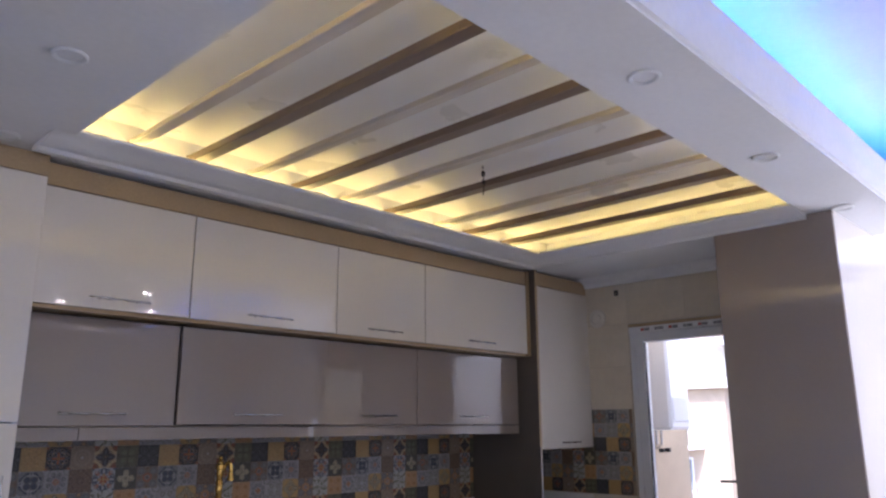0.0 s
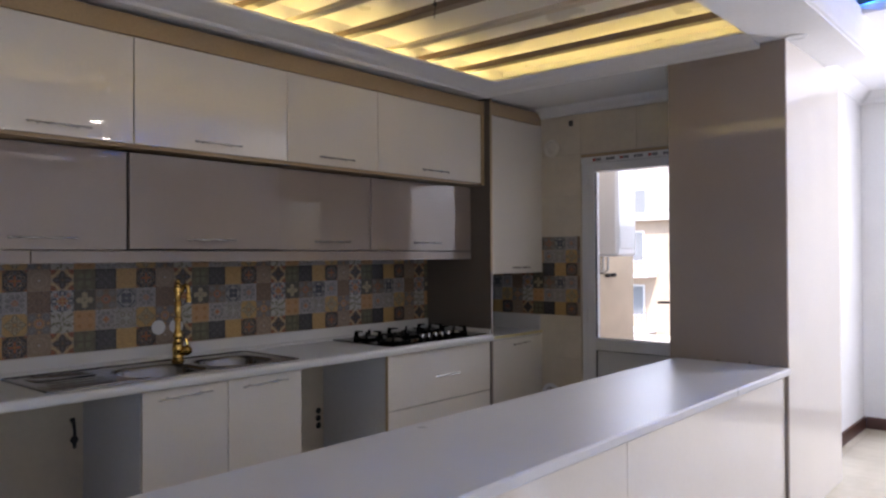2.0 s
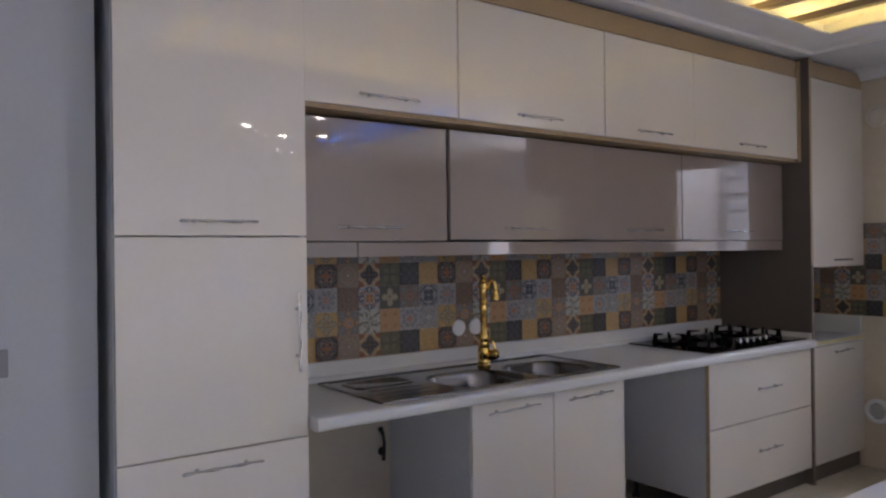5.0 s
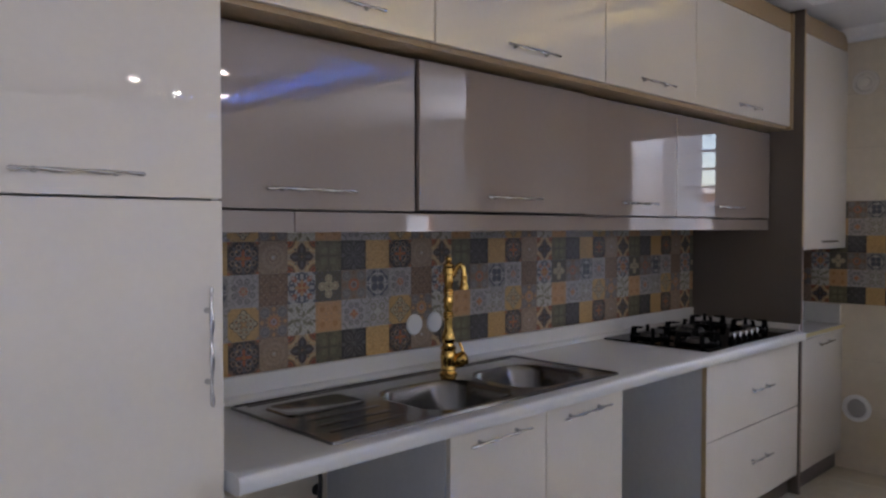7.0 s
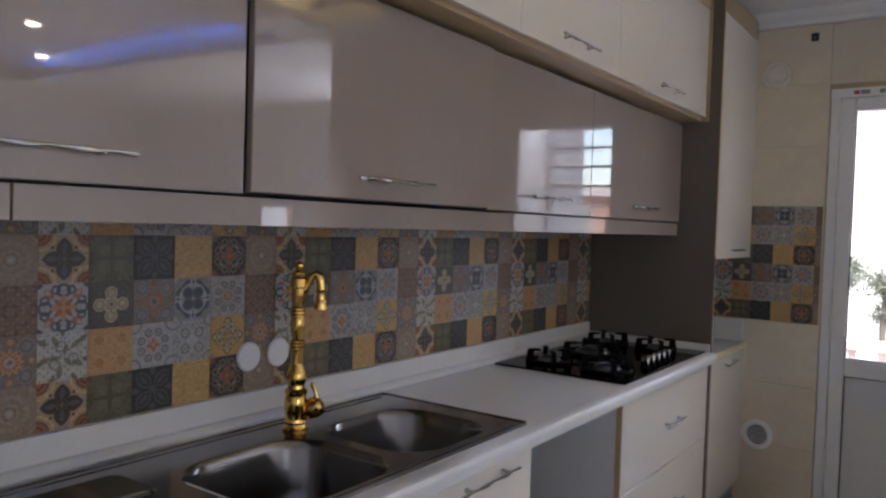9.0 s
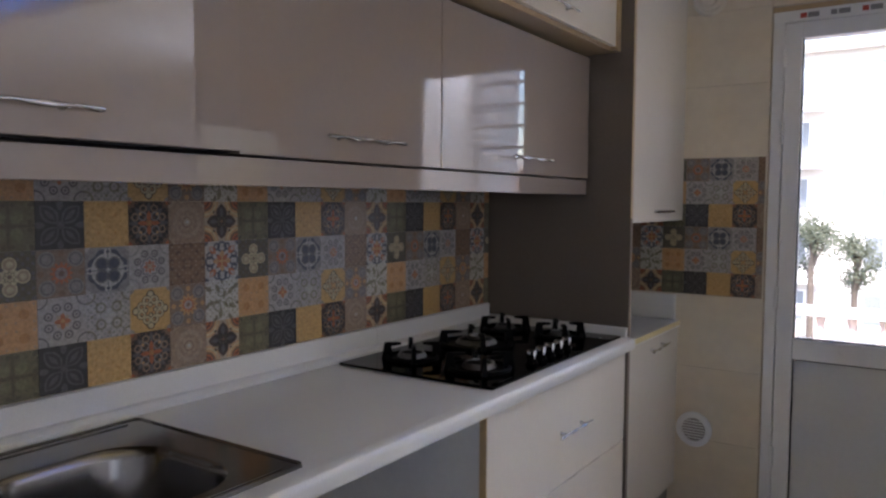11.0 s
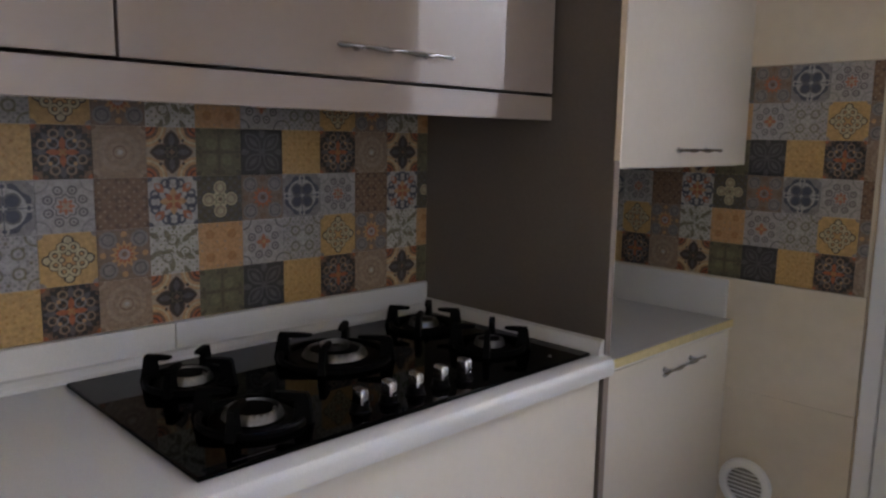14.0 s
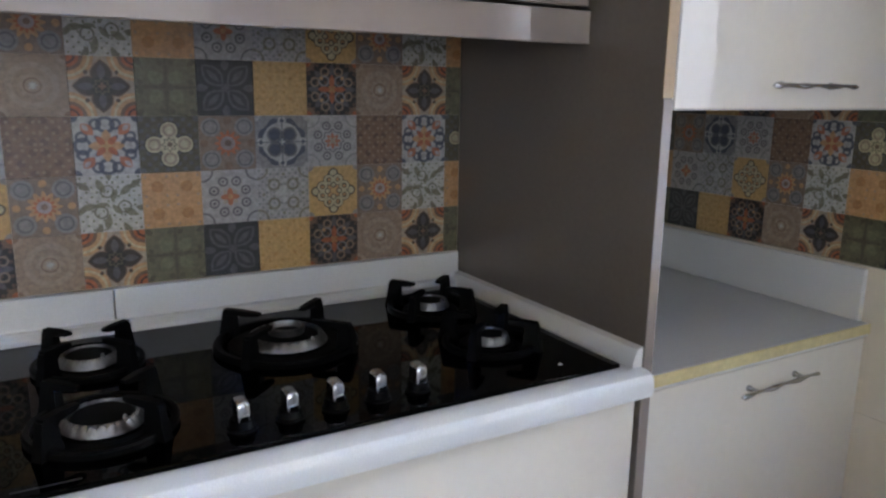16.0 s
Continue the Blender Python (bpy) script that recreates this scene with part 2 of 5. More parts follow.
# name: base colour, then layers of (shape, numbers, colour)
MOTIFS = {
    "A0": ("beige", [("ring", (0.33, 0.05), "beige3"), ("petal", (8, 0.19, 0.025, 0), "beige3"), ("ring", (0.12, 0.015), "brown"), ("petal", (8, 0.05, 0.02, 0), "white"), ("corner", (0.16,), "beige3"), ("corner", (0.09,), "brown")]),
    "A1": ("beige2", [("corner", (0.40,), "orange"), ("corner_ring", (0.33, 0.022), "cream"), ("corner", (0.25,), "brown2"), ("corner", (0.19,), "red"), ("corner_ring", (0.12, 0.018), "dark"), ("dots", (4, 0.33, 0.035, 0.785), "dark"), ("leaves", (4, 0.21, 0.24, 0.175, 0), "brown"), ("leaves", (4, 0.21, 0.22, 0.155, 0), "dark"), ("petal", (0, 0.17, 0, 0), "dark"), ("leaves", (4, 0.24, 0.13, 0.06, 0), "slate"), ("petal_ring", (8, 0.11, 0.02, 0, 0.014), "olive"), ("petal", (4, 0.05, 0.015, 0), "brown")]),
    "A2": ("olive", [("wave", (5.2, 0.45), "green"), ("wave", (9.5, 0.62), "olive2"), ("cross", (0.030,), "olive2"), ("leaves", (4, 0.24, 0.16, 0.10, 0.785), "green"), ("corner", (0.10,), "olive2")]),
    "A3": ("navy", [("leaves", (4, 0.31, 0.26, 0.16, 0.785), "slate"), ("leaves", (4, 0.31, 0.22, 0.115, 0.785), "navy"), ("leaves", (4, 0.30, 0.15, 0.05, 0.785), "slate"), ("leaves", (4, 0.42, 0.12, 0.07, 0), "slate"), ("petal", (4, 0.06, 0.02, 0), "slate")]),
    "A4": ("ochre", [("wave", (12.6, 0.8), "ochre2"), ("dots", (4, 0.27, 0.030, 0.785), "orange2"), ("leaves", (4, 0.27, 0.08, 0.018, 0.785), "ochre2"), ("corner", (0.06,), "ochre2")]),
    "A5": ("dark", [("wave", (19, 0.35), "brown2"), ("leaves", (8, 0.36, 0.13, 0.055, 0), "slate"), ("dot_rings", (8, 0.36, 0.075, 0.39, 0.016), "beige"), ("dot_rings", (4, 0.22, 0.09, 0.785, 0.016), "grey2"), ("dots", (4, 0.30, 0.035, 0.785), "orange"), ("leaves", (4, 0.15, 0.13, 0.055, 0), "red"), ("petal", (4, 0.06, 0.03, 0.785), "orange2"), ("corner", (0.17,), "brown"), ("corner", (0.09,), "red")]),
    "C0": ("brown3", [("dots", (4, 0.42, 0.17, 0.785), "grey2"), ("dot_rings", (4, 0.42, 0.11, 0.785, 0.015), "slate"), ("dots", (4, 0.40, 0.06, 0), "orange"), ("petal", (12, 0.23, 0.04, 0), "orange"), ("petal", (12, 0.15, 0.03, 0), "red"), ("petal", (0, 0.11, 0, 0), "grey"), ("petal", (0, 0.05, 0, 0), "brown")]),
    "C1": ("white", [("leaves", (5, 0.34, 0.14, 0.06, 0.5), "green"), ("leaves", (7, 0.52, 0.13, 0.055, 0.2), "olive"), ("leaves", (3, 0.15, 0.12, 0.05, 0.9), "green"), ("dot_rings", (3, 0.22, 0.10, 0.3, 0.014), "olive"), ("wave", (19, 0.72), "green")]),
    "C2": ("orange", [("wave", (9, 0.9), "beige3"), ("wave", (3.2, 0.8), "orange2")]),
    "C3": ("grey", [("dot_rings", (8, 0.31, 0.075, 0.39, 0.018), "slate"), ("dots", (8, 0.31, 0.028, 0.39), "slate"), ("corner_ring", (0.2, 0.016), "slate"), ("petal", (8, 0.15, 0.02, 0), "beige2"), ("petal", (4, 0.12, 0.045, 0), "red"), ("petal", (0, 0.045, 0, 0), "orange")]),
    "C4": ("grey", [("wave", (22, 0.45), "grey2"), ("dot_rings", (4, 0.26, 0.10, 0.785, 0.02), "green"), ("dots", (8, 0.38, 0.03, 0), "green"), ("petal", (4, 0.12, 0.06, 0), "grey3"), ("corner_ring", (0.2, 0.018), "green")]),
    "C5": ("ochre", [("corner", (0.10,), "grey2"), ("petal", (4, 0.33, 0.10, 0), "dark"), ("petal", (4, 0.28, 0.10, 0), "orange"), ("dots", (4, 0.36, 0.10, 0), "dark"), ("dots", (4, 0.36, 0.07, 0), "cream"), ("dot_rings", (8, 0.245, 0.075, 0.39, 0.042), "dark"), ("dot_rings", (8, 0.245, 0.075, 0.39, 0.024), "cream"), ("dots", (4, 0.12, 0.06, 0), "dark"), ("dots", (4, 0.12, 0.04, 0), "cream"), ("petal", (0, 0.05, 0, 0), "ochre")]),
    "B0": ("brown", [("wave", (9, 0.5), "brown2"), ("wave", (17, 0.6), "beige")]),
    "B1": ("grey3", [("dot_rings", (4, 0.36, 0.12, 0, 0.030), "blue"), ("dot_rings", (8, 0.40, 0.075, 0.39, 0.024), "blue"), ("leaves", (4, 0.40, 0.13, 0.085, 0.785), "red"), ("leaves", (4, 0.44, 0.07, 0.04, 0.785), "grey3"), ("corner", (0.10,), "blue"), ("petal", (8, 0.20, 0.05, 0), "blue"), ("leaves", (4, 0.15, 0.13, 0.075, 0), "orange"), ("leaves", (4, 0.12, 0.11, 0.055, 0.785), "red"), ("petal", (4, 0.06, 0.02, 0), "ochre"), ("dots", (4, 0.36, 0.045, 0), "grey")]),
    "B2": ("olive2", [("wave", (16, 0.4), "slate"), ("dots", (4, 0.25, 0.165, 0), "dark"), ("petal", (0, 0.2, 0, 0), "dark"), ("dots", (4, 0.25, 0.145, 0), "cream"), ("petal", (0, 0.18, 0, 0), "cream"), ("dot_rings", (4, 0.25, 0.09, 0, 0.022), "beige"), ("petal_ring", (8, 0.10, 0.02, 0, 0.015), "olive"), ("petal", (0, 0.045, 0, 0), "brown2"), ("corner", (0.10,), "slate")]),
    "B3": ("brown3", [("dots", (4, 0.42, 0.17, 0.785), "grey2"), ("dot_rings", (4, 0.42, 0.12, 0.785, 0.015), "slate"), ("dots", (4, 0.42, 0.07, 0), "brown"), ("petal", (12, 0.20, 0.04, 0), "red"), ("petal", (0, 0.13, 0, 0), "grey2"), ("petal", (0, 0.06, 0, 0), "brown2")]),
    "B4": ("grey2", [("petal", (8, 0.45, 0.025, 0.39), "blue"), ("petal", (0, 0.375, 0, 0), "grey3"), ("dots", (4, 0.20, 0.145, 0.785), "slate"), ("dots", (4, 0.20, 0.11, 0.785), "blue"), ("dot_rings", (4, 0.40, 0.06, 0, 0.02), "grey3"), ("cross", (0.010,), "blue"), ("petal", (8, 0.085, 0.025, 0), "blue"), ("petal", (4, 0.04, 0.02, 0), "grey3"), ("corner", (0.1,), "grey")]),
    "B5": ("grey", [("dot_rings", (8, 0.32, 0.07, 0.39, 0.018), "slate"), ("dots", (8, 0.32, 0.025, 0.39), "slate"), ("corner_ring", (0.24, 0.016), "grey2"), ("petal_ring", (8, 0.20, 0.02, 0, 0.014), "slate"), ("petal", (8, 0.13, 0.03, 0), "red"), ("petal", (4, 0.07, 0.03, 0.785), "beige2")]),
}


def motif_material(key):
    base, layers = MOTIFS[key]
    m = bpy.data.materials.new("patterned_tile_" + key)
    m.use_nodes = True
    nt = m.node_tree

    def op(kind, a, b=None, c=None):
        n = nt.nodes.new("ShaderNodeMath")
        n.operation = kind
        for i, v in enumerate((a, b, c)):
            if v is None:
                continue
            if isinstance(v, (int, float)):
                n.inputs[i].default_value = v
            else:
                nt.links.new(v, n.inputs[i])
        return n.outputs[0]

    uv = nt.nodes.new("ShaderNodeTexCoord")
    sep = nt.nodes.new("ShaderNodeSeparateXYZ")
    nt.links.new(uv.outputs["UV"], sep.inputs[0])
    wob = nt.nodes.new("ShaderNodeTexNoise")
    wob.inputs["Scale"].default_value = 9
    nt.links.new(uv.outputs["UV"], wob.inputs[0])
    shift = op("MULTIPLY", op("SUBTRACT", wob.outputs[0], 0.5), 0.025)
    u = op("ADD", op("SUBTRACT", sep.outputs[0], 0.5), shift)
    v = op("ADD", op("SUBTRACT", sep.outputs[1], 0.5), shift)
    r = op("SQRT", op("ADD", op("MULTIPLY", u, u), op("MULTIPLY", v, v)))
    ang = op("ARCTAN2", v, u)
    au, av = op("ABSOLUTE", u), op("ABSOLUTE", v)
    cu, cv = op("SUBTRACT", 0.5, au), op("SUBTRACT", 0.5, av)
    cr = op("SQRT", op("ADD", op("MULTIPLY", cu, cu), op("MULTIPLY", cv, cv)))

    def soft_below(x, edge):
        # 1 where x is under the edge, over a narrow rim
        n = nt.nodes.new("ShaderNodeMapRange")
        nt.links.new(x, n.inputs[0])
        n.inputs[1].default_value, n.inputs[2].default_value = edge - 0.008, edge + 0.008
        n.inputs[3].default_value, n.inputs[4].default_value = 1, 0
        return n.outputs[0]

    last = None
    for shape, num, colour in layers:
        if shape == "petal":
            n_, a, b_, ph = num
            lobe = op("MULTIPLY_ADD", op("COSINE", op("MULTIPLY_ADD", ang, n_, ph * n_)), -b_, r)
            mask = soft_below(lobe, a)
        elif shape == "petal_ring":
            n_, a, b_, ph, w = num
            lobe = op("MULTIPLY_ADD", op("COSINE", op("MULTIPLY_ADD", ang, n_, ph * n_)), -b_, r)
            mask = soft_below(op("ABSOLUTE", op("SUBTRACT", lobe, a)), w)
        elif shape in ("dots", "dot_rings"):
            n_, d_, a, ph = num[:4]
            turn = op("SUBTRACT", op("FLOORED_MODULO", op("ADD", ang, ph + math.pi / n_), 2 * math.pi / n_), math.pi / n_)
            du, dv = op("MULTIPLY_ADD", r, op("COSINE", turn), -d_), op("MULTIPLY", r, op("SINE", turn))
            far = op("SQRT", op("ADD", op("MULTIPLY", du, du), op("MULTIPLY", dv, dv)))
            mask = soft_below(far, a) if shape == "dots" else soft_below(op("ABSOLUTE", op("SUBTRACT", far, a)), num[4])
        elif shape == "leaves":
            n_, d_, long_, wide_, ph = num
            turn = op("SUBTRACT", op("FLOORED_MODULO", op("ADD", ang, ph + math.pi / n_), 2 * math.pi / n_), math.pi / n_)
            du, dv = op("MULTIPLY_ADD", r, op("COSINE", turn), -d_), op("MULTIPLY", r, op("SINE", turn))
            du, dv = op("DIVIDE", du, long_), op("DIVIDE", op("ABSOLUTE", dv), wide_)
            # pointed at both ends
            mask = soft_below(op("MULTIPLY", op("ADD", op("MULTIPLY", du, du), dv), wide_), wide_)
        elif shape == "ring":
            mask = soft_below(op("ABSOLUTE", op("SUBTRACT", r, num[0])), num[1])
        elif shape == "corner":
            mask = soft_below(cr, num[0])
        elif shape == "corner_ring":
            mask = soft_below(op("ABSOLUTE", op("SUBTRACT", cr, num[0])), num[1])
        elif shape == "cross":
            mask = soft_below(op("MINIMUM", au, av), num[0])
        else:
            wave = op("MULTIPLY", op("SINE", op("MULTIPLY", au, num[0] * 2)), op("SINE", op("MULTIPLY", av, num[0] * 2)))
            mask = soft_below(op("MULTIPLY", wave, -1), -num[1])
        mix = nt.nodes.new("ShaderNodeMix")
        mix.data_type = "RGBA"
        nt.links.new(op("MULTIPLY", mask, 0.88), mix.inputs[0])
        if last is None:
            mix.inputs[6].default_value = (*CELL_COL[base], 1)
        else:
            nt.links.new(last, mix.inputs[6])
        mix.inputs[7].default_value = (*CELL_COL[colour], 1)
        last = mix.outputs[2]
    # worn print and small differences from tile to tile
    co = nt.nodes.new("ShaderNodeObjectInfo")
    wear = nt.nodes.new("ShaderNodeTexNoise")
    wear.noise_dimensions = "4D"
    wear.inputs["Scale"].default_value, wear.inputs["Detail"].default_value = 14, 5
    nt.links.new(uv.outputs["UV"], wear.inputs[0])
    nt.links.new(op("MULTIPLY", co.outputs["Random"], 50), wear.inputs["W"])
    fade = nt.nodes.new("ShaderNodeMapRange")
    fade.inputs[1].default_value, fade.inputs[2].default_value = 0.35, 0.7
    fade.inputs[3].default_value, fade.inputs[4].default_value = 0.60, 0.90
    nt.links.new(wear.outputs[0], fade.inputs[0])
    mul = nt.nodes.new("ShaderNodeMix")
    mul.data_type, mul.blend_type = "RGBA", "MULTIPLY"
    mul.inputs[0].default_value = 1.0
    nt.links.new(last, mul.inputs[6])
    nt.links.new(fade.outputs[0], mul.inputs[7])
    b = nt.nodes["Principled BSDF"]
    nt.links.new(mul.outputs[2], b.inputs["Base Color"])
    b.inputs["Roughness"].default_value = 0.35
    return m


# ---- building helpers ----


def root_place(ob):
    while ob.parent:
        ob = ob.parent
    return ob.location


def finish(bm, name, material, smooth):
    bmesh.ops.recalc_face_normals(bm, faces=bm.faces)
    me = bpy.data.meshes.new(name)
    bm.to_mesh(me)
    bm.free()
    me.materials.append(material)
    if smooth:
        for p in me.polygons:
            p.use_smooth = True
        me.set_sharp_from_angle(angle=radians(28 if smooth is True else smooth))
    return me


def thing(name, place, label, category, group=""):
    ob = new(name)
    ob.empty_display_size = 0.05
    ob.location = place
    return tagged(ob, label, category, group)


def part(name, bm, material, parent, label="", smooth=True):
    bmesh.ops.translate(bm, verts=bm.verts, vec=-Vector(root_place(parent)))
    ob = new(name, finish(bm, name, material, smooth))
    ob.parent = parent
    if label:
        ob["label"] = label
    return ob


def structure(name, bm, material, label, category, smooth=True):
    ob = new(name, finish(bm, name, material, smooth))
    return tagged(ob, label, category, kind="structure")


def block(x0, x1, y0, y1, z0, z1, bevel=0.0, bm=None):
    one = bmesh.new()
    bmesh.ops.create_cube(one, size=1)
    for v in one.verts:
        v.co = Vector(((x0 + x1) / 2 + v.co.x * (x1 - x0), (y0 + y1) / 2 + v.co.y * (y1 - y0), (z0 + z1) / 2 + v.co.z * (z1 - z0)))
    if bevel:
        bmesh.ops.bevel(one, geom=one.edges[:], offset=bevel, segments=1, affect="EDGES", profile=0.5)
    if bm is None:
        return one
    return join(bm, one)


def join(bm, other):
    me = bpy.data.meshes.new("tmp")
    other.to_mesh(me)
    other.free()
    bm.from_mesh(me)
    bpy.data.meshes.remove(me)
    return bm


def rings(loops, closed_ends=True, bm=None, wrap=False):
    """A skin over a row of loops with the same number of points."""
    bm = bm or bmesh.new()
    rows = [[bm.verts.new(p) for p in loop] for loop in loops]
    n = len(rows[0])
    pairs = list(zip(rows, rows[1:])) + ([(rows[-1], rows[0])] if wrap else [])
    for a, b in pairs:
        for i in range(n):
            bm.faces.new((a[i], a[(i + 1) % n], b[(i + 1) % n], b[i]))
    if closed_ends and not wrap:
        bm.faces.new(rows[0][::-1])
        bm.faces.new(rows[-1])
    return bm


def turned(cx, cy, profile, n=24, bm=None, closed=True):
    """A solid of revolution about a vertical axis: profile of (radius, z)."""
    return rings([[Vector((cx + r * math.cos(2 * math.pi * k / n), cy + r * math.sin(2 * math.pi * k / n), z)) for k in range(n)] for r, z in profile], closed, bm)


def tube(points, radius, n=10, bm=None):
    """A round bar along points; radius is a number or one for each point."""
    pts = [Vector(p) for p in points]
    rad = radius if isinstance(radius, (list, tuple)) else [radius] * len(pts)
    loops, side = [], None
    for i, p in enumerate(pts):
        way = (pts[min(i + 1, len(pts) - 1)] - pts[max(i - 1, 0)]).normalized()
        if side is None:
            side = way.orthogonal().normalized()
        side = (side - way * side.dot(way)).normalized()
        up = way.cross(side)
        loops.append([p + (side * math.cos(2 * math.pi * k / n) + up * math.sin(2 * math.pi * k / n)) * rad[i] for k in range(n)])
    return rings(loops, True, bm)


def rounded(cx, cy, w, h, r, z, n=5):
    out = []
    for sx, sy, a0 in ((1, 1, 0), (-1, 1, 90), (-1, -1, 180), (1, -1, 270)):
        for k in range(n + 1):
            a = radians(a0 + 90 * k / n)
            out.append(Vector((cx + sx * (w / 2 - r) + r * math.cos(a), cy + sy * (h / 2 - r) + r * math.sin(a), z)))
    return out


def rim_moulding(x0, x1, y0, y1, profile, bm=None):
    """A moulding round a rectangle, mitred at its corners: profile of (outward, z)."""
    loops = [[Vector((x0 - o, y0 - o, z)), Vector((x1 + o, y0 - o, z)), Vector((x1 + o, y1 + o, z)), Vector((x0 - o, y1 + o, z))] for o, z in profile]
    return rings(loops, False, bm, wrap=True)


def run_moulding(p, q, out, profile, bm=None):
    """A straight moulding from p to q; profile of (distance along out, z)."""
    out = Vector(out)
    return rings([[Vector((*e, 0)) + out * o + Vector((0, 0, z)) for o, z in profile] for e in (p, q)], True, bm)


def wavy_handle(parent, a, b, out, label="slim twisted chrome bar handle", metal=None):
    """A slim twisted bar with shallow waves, on two short feet."""
    a, b, out = Vector(a), Vector(b), Vector(out)
    along = (b - a).normalized()
    cross = along.cross(out)
    n = 40
    loops = []
    for i in range(n + 1):
        s = i / n
        swell = math.sin(s * 6 * math.pi + 0.6)
        p = a + (b - a) * s + out * (0.022 + 0.0011 * swell) + cross * 0.0008 * math.sin(s * 6 * math.pi + 1.8)
        tw = math.pi * 3 * s
        w, h = 0.0046 + 0.0007 * swell, 0.0030
        w *= 0.5 if i in (0, n) else 1
        c, s_ = math.cos(tw), math.sin(tw)
        loops.append([p + (cross * (c * math.cos(t) * w - s_ * math.sin(t) * h) + out * (s_ * math.cos(t) * w + c * math.sin(t) * h)) for t in [2 * math.pi * k / 10 for k in range(10)]])
    bm = rings(loops)
    for s in (0.2, 0.8):
        p = a + (b - a) * s
        tube([p - out * 0.001, p + out * 0.004, p + out * 0.007, p + out * 0.022], [0.0065, 0.0065, 0.0042, 0.0042], 10, bm)
    return part("handle", bm, metal or CHROME, parent, label, 60)

# ---- structure ----
END = 3.83      # kitchen end wall
SOFFIT = 2.45   # lowered kitchen ceiling
RX0, RX1, RY0, RY1 = 0.04, 2.88, -2.42, -0.858   # recess in the kitchen ceiling
EAST, SOUTH, WEST = 5.74, -8.2, -3.6
RING = 2.63     # living-room soffit
RAISED = 2.84   # living-room raised ceiling
RING_X = 3.52   # west edge of the living-room soffit along the windows

structure("floor", block(WEST - 0.15, EAST + 0.15, SOUTH - 0.15, 0.15, -0.15, -0.006), GROUT, "grout bed under cream floor tiles", "floor")
structure("wall_north", block(-0.565, END + 0.12, 0.0, 0.15, 0, 2.8), WALL_TILE, "beige tiled kitchen back wall", "wall")
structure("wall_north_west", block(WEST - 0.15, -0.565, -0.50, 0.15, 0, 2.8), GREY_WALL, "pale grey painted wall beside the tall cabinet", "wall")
structure("wall_west", block(WEST - 0.15, WEST, SOUTH, -0.50, 0, 2.9), LIVING_WALL, "plain white living room wall", "wall")
# unseen wall; its opening is made up to go with the added fill lamp
bm = block(WEST - 0.15, -3.2, SOUTH - 0.15, SOUTH, 0, 2.9)
block(-1.4, EAST + 0.15, SOUTH - 0.15, SOUTH, 0, 2.9, bm=bm)
block(-3.2, -1.4, SOUTH - 0.15, SOUTH, 0, 0.8, bm=bm)
block(-3.2, -1.4, SOUTH - 0.15, SOUTH, 2.4, 2.9, bm=bm)
structure("wall_south", bm, LIVING_WALL, "plain white living room wall with a made-up opening by the fill lamp", "wall")
bm = block(EAST, EAST + 0.15, -3.47, -2.33, 0, 2.9)
block(EAST, EAST + 0.15, -5.67, -4.63, 0, 2.9, bm=bm)
block(EAST, EAST + 0.15, SOUTH, -6.10, 0, 2.9, bm=bm)
block(EAST, EAST + 0.15, -4.63, -3.47, 0, 0.95, bm=bm)
block(EAST, EAST + 0.15, -4.63, -3.47, 2.36, 2.9, bm=bm)
block(EAST, EAST + 0.15, -6.10, -5.67, 1.52, 2.9, bm=bm)
structure("wall_east", bm, LIVING_WALL, "bright white living room wall with window openings", "wall")
structure("wall_living_north", block(4.12, EAST + 0.15, -2.33, -2.18, 0, 2.9), LIVING_WALL, "bright white wall past the tall pantry unit", "wall")
# end wall with the balcony door opening
DY0, DY1, DZ = -1.78, -0.928, 2.09
bm = block(END, END + 0.14, DY1, 0.0, 0, 2.8)
block(END, END + 0.14, -1.94, DY0, 0, 2.8, bm=bm)
block(END, END + 0.14, DY0, DY1, DZ, 2.8, bm=bm)
structure("wall_end", bm, GROUT, "grout bed of the beige tiled end wall", "wall")

# kitchen ceiling with its recess
bm = block(WEST, RX0 - 0.09, -2.77, 0, SOFFIT, SOFFIT + 0.05)
block(RX1 + 0.09, END, -2.77, 0, SOFFIT, SOFFIT + 0.05, bm=bm)
block(RX0 - 0.09, RX1 + 0.09, RY1 + 0.09, 0, SOFFIT, SOFFIT + 0.05, bm=bm)
block(RX0 - 0.09, RX1 + 0.09, -2.77, RY0 - 0.12, SOFFIT, SOFFIT + 0.05, bm=bm)
# upstanding sides of the cove
DEEP = 0.22   # how far the cove reaches back over the soffit
for b in ((RX0 - 0.33, RX0 - 0.30, RY0 - 0.15, RY1 + DEEP), (RX1 + 0.40, RX1 + 0.43, RY0 - 0.15, RY1 + DEEP), (RX0 - 0.33, RX1 + 0.43, RY1 + DEEP, RY1 + DEEP + 0.03), (RX0 - 0.33, RX1 + 0.43, RY0 - 0.18, RY0 - 0.15)):
    block(*b, SOFFIT + 0.05, 2.70, bm=bm)
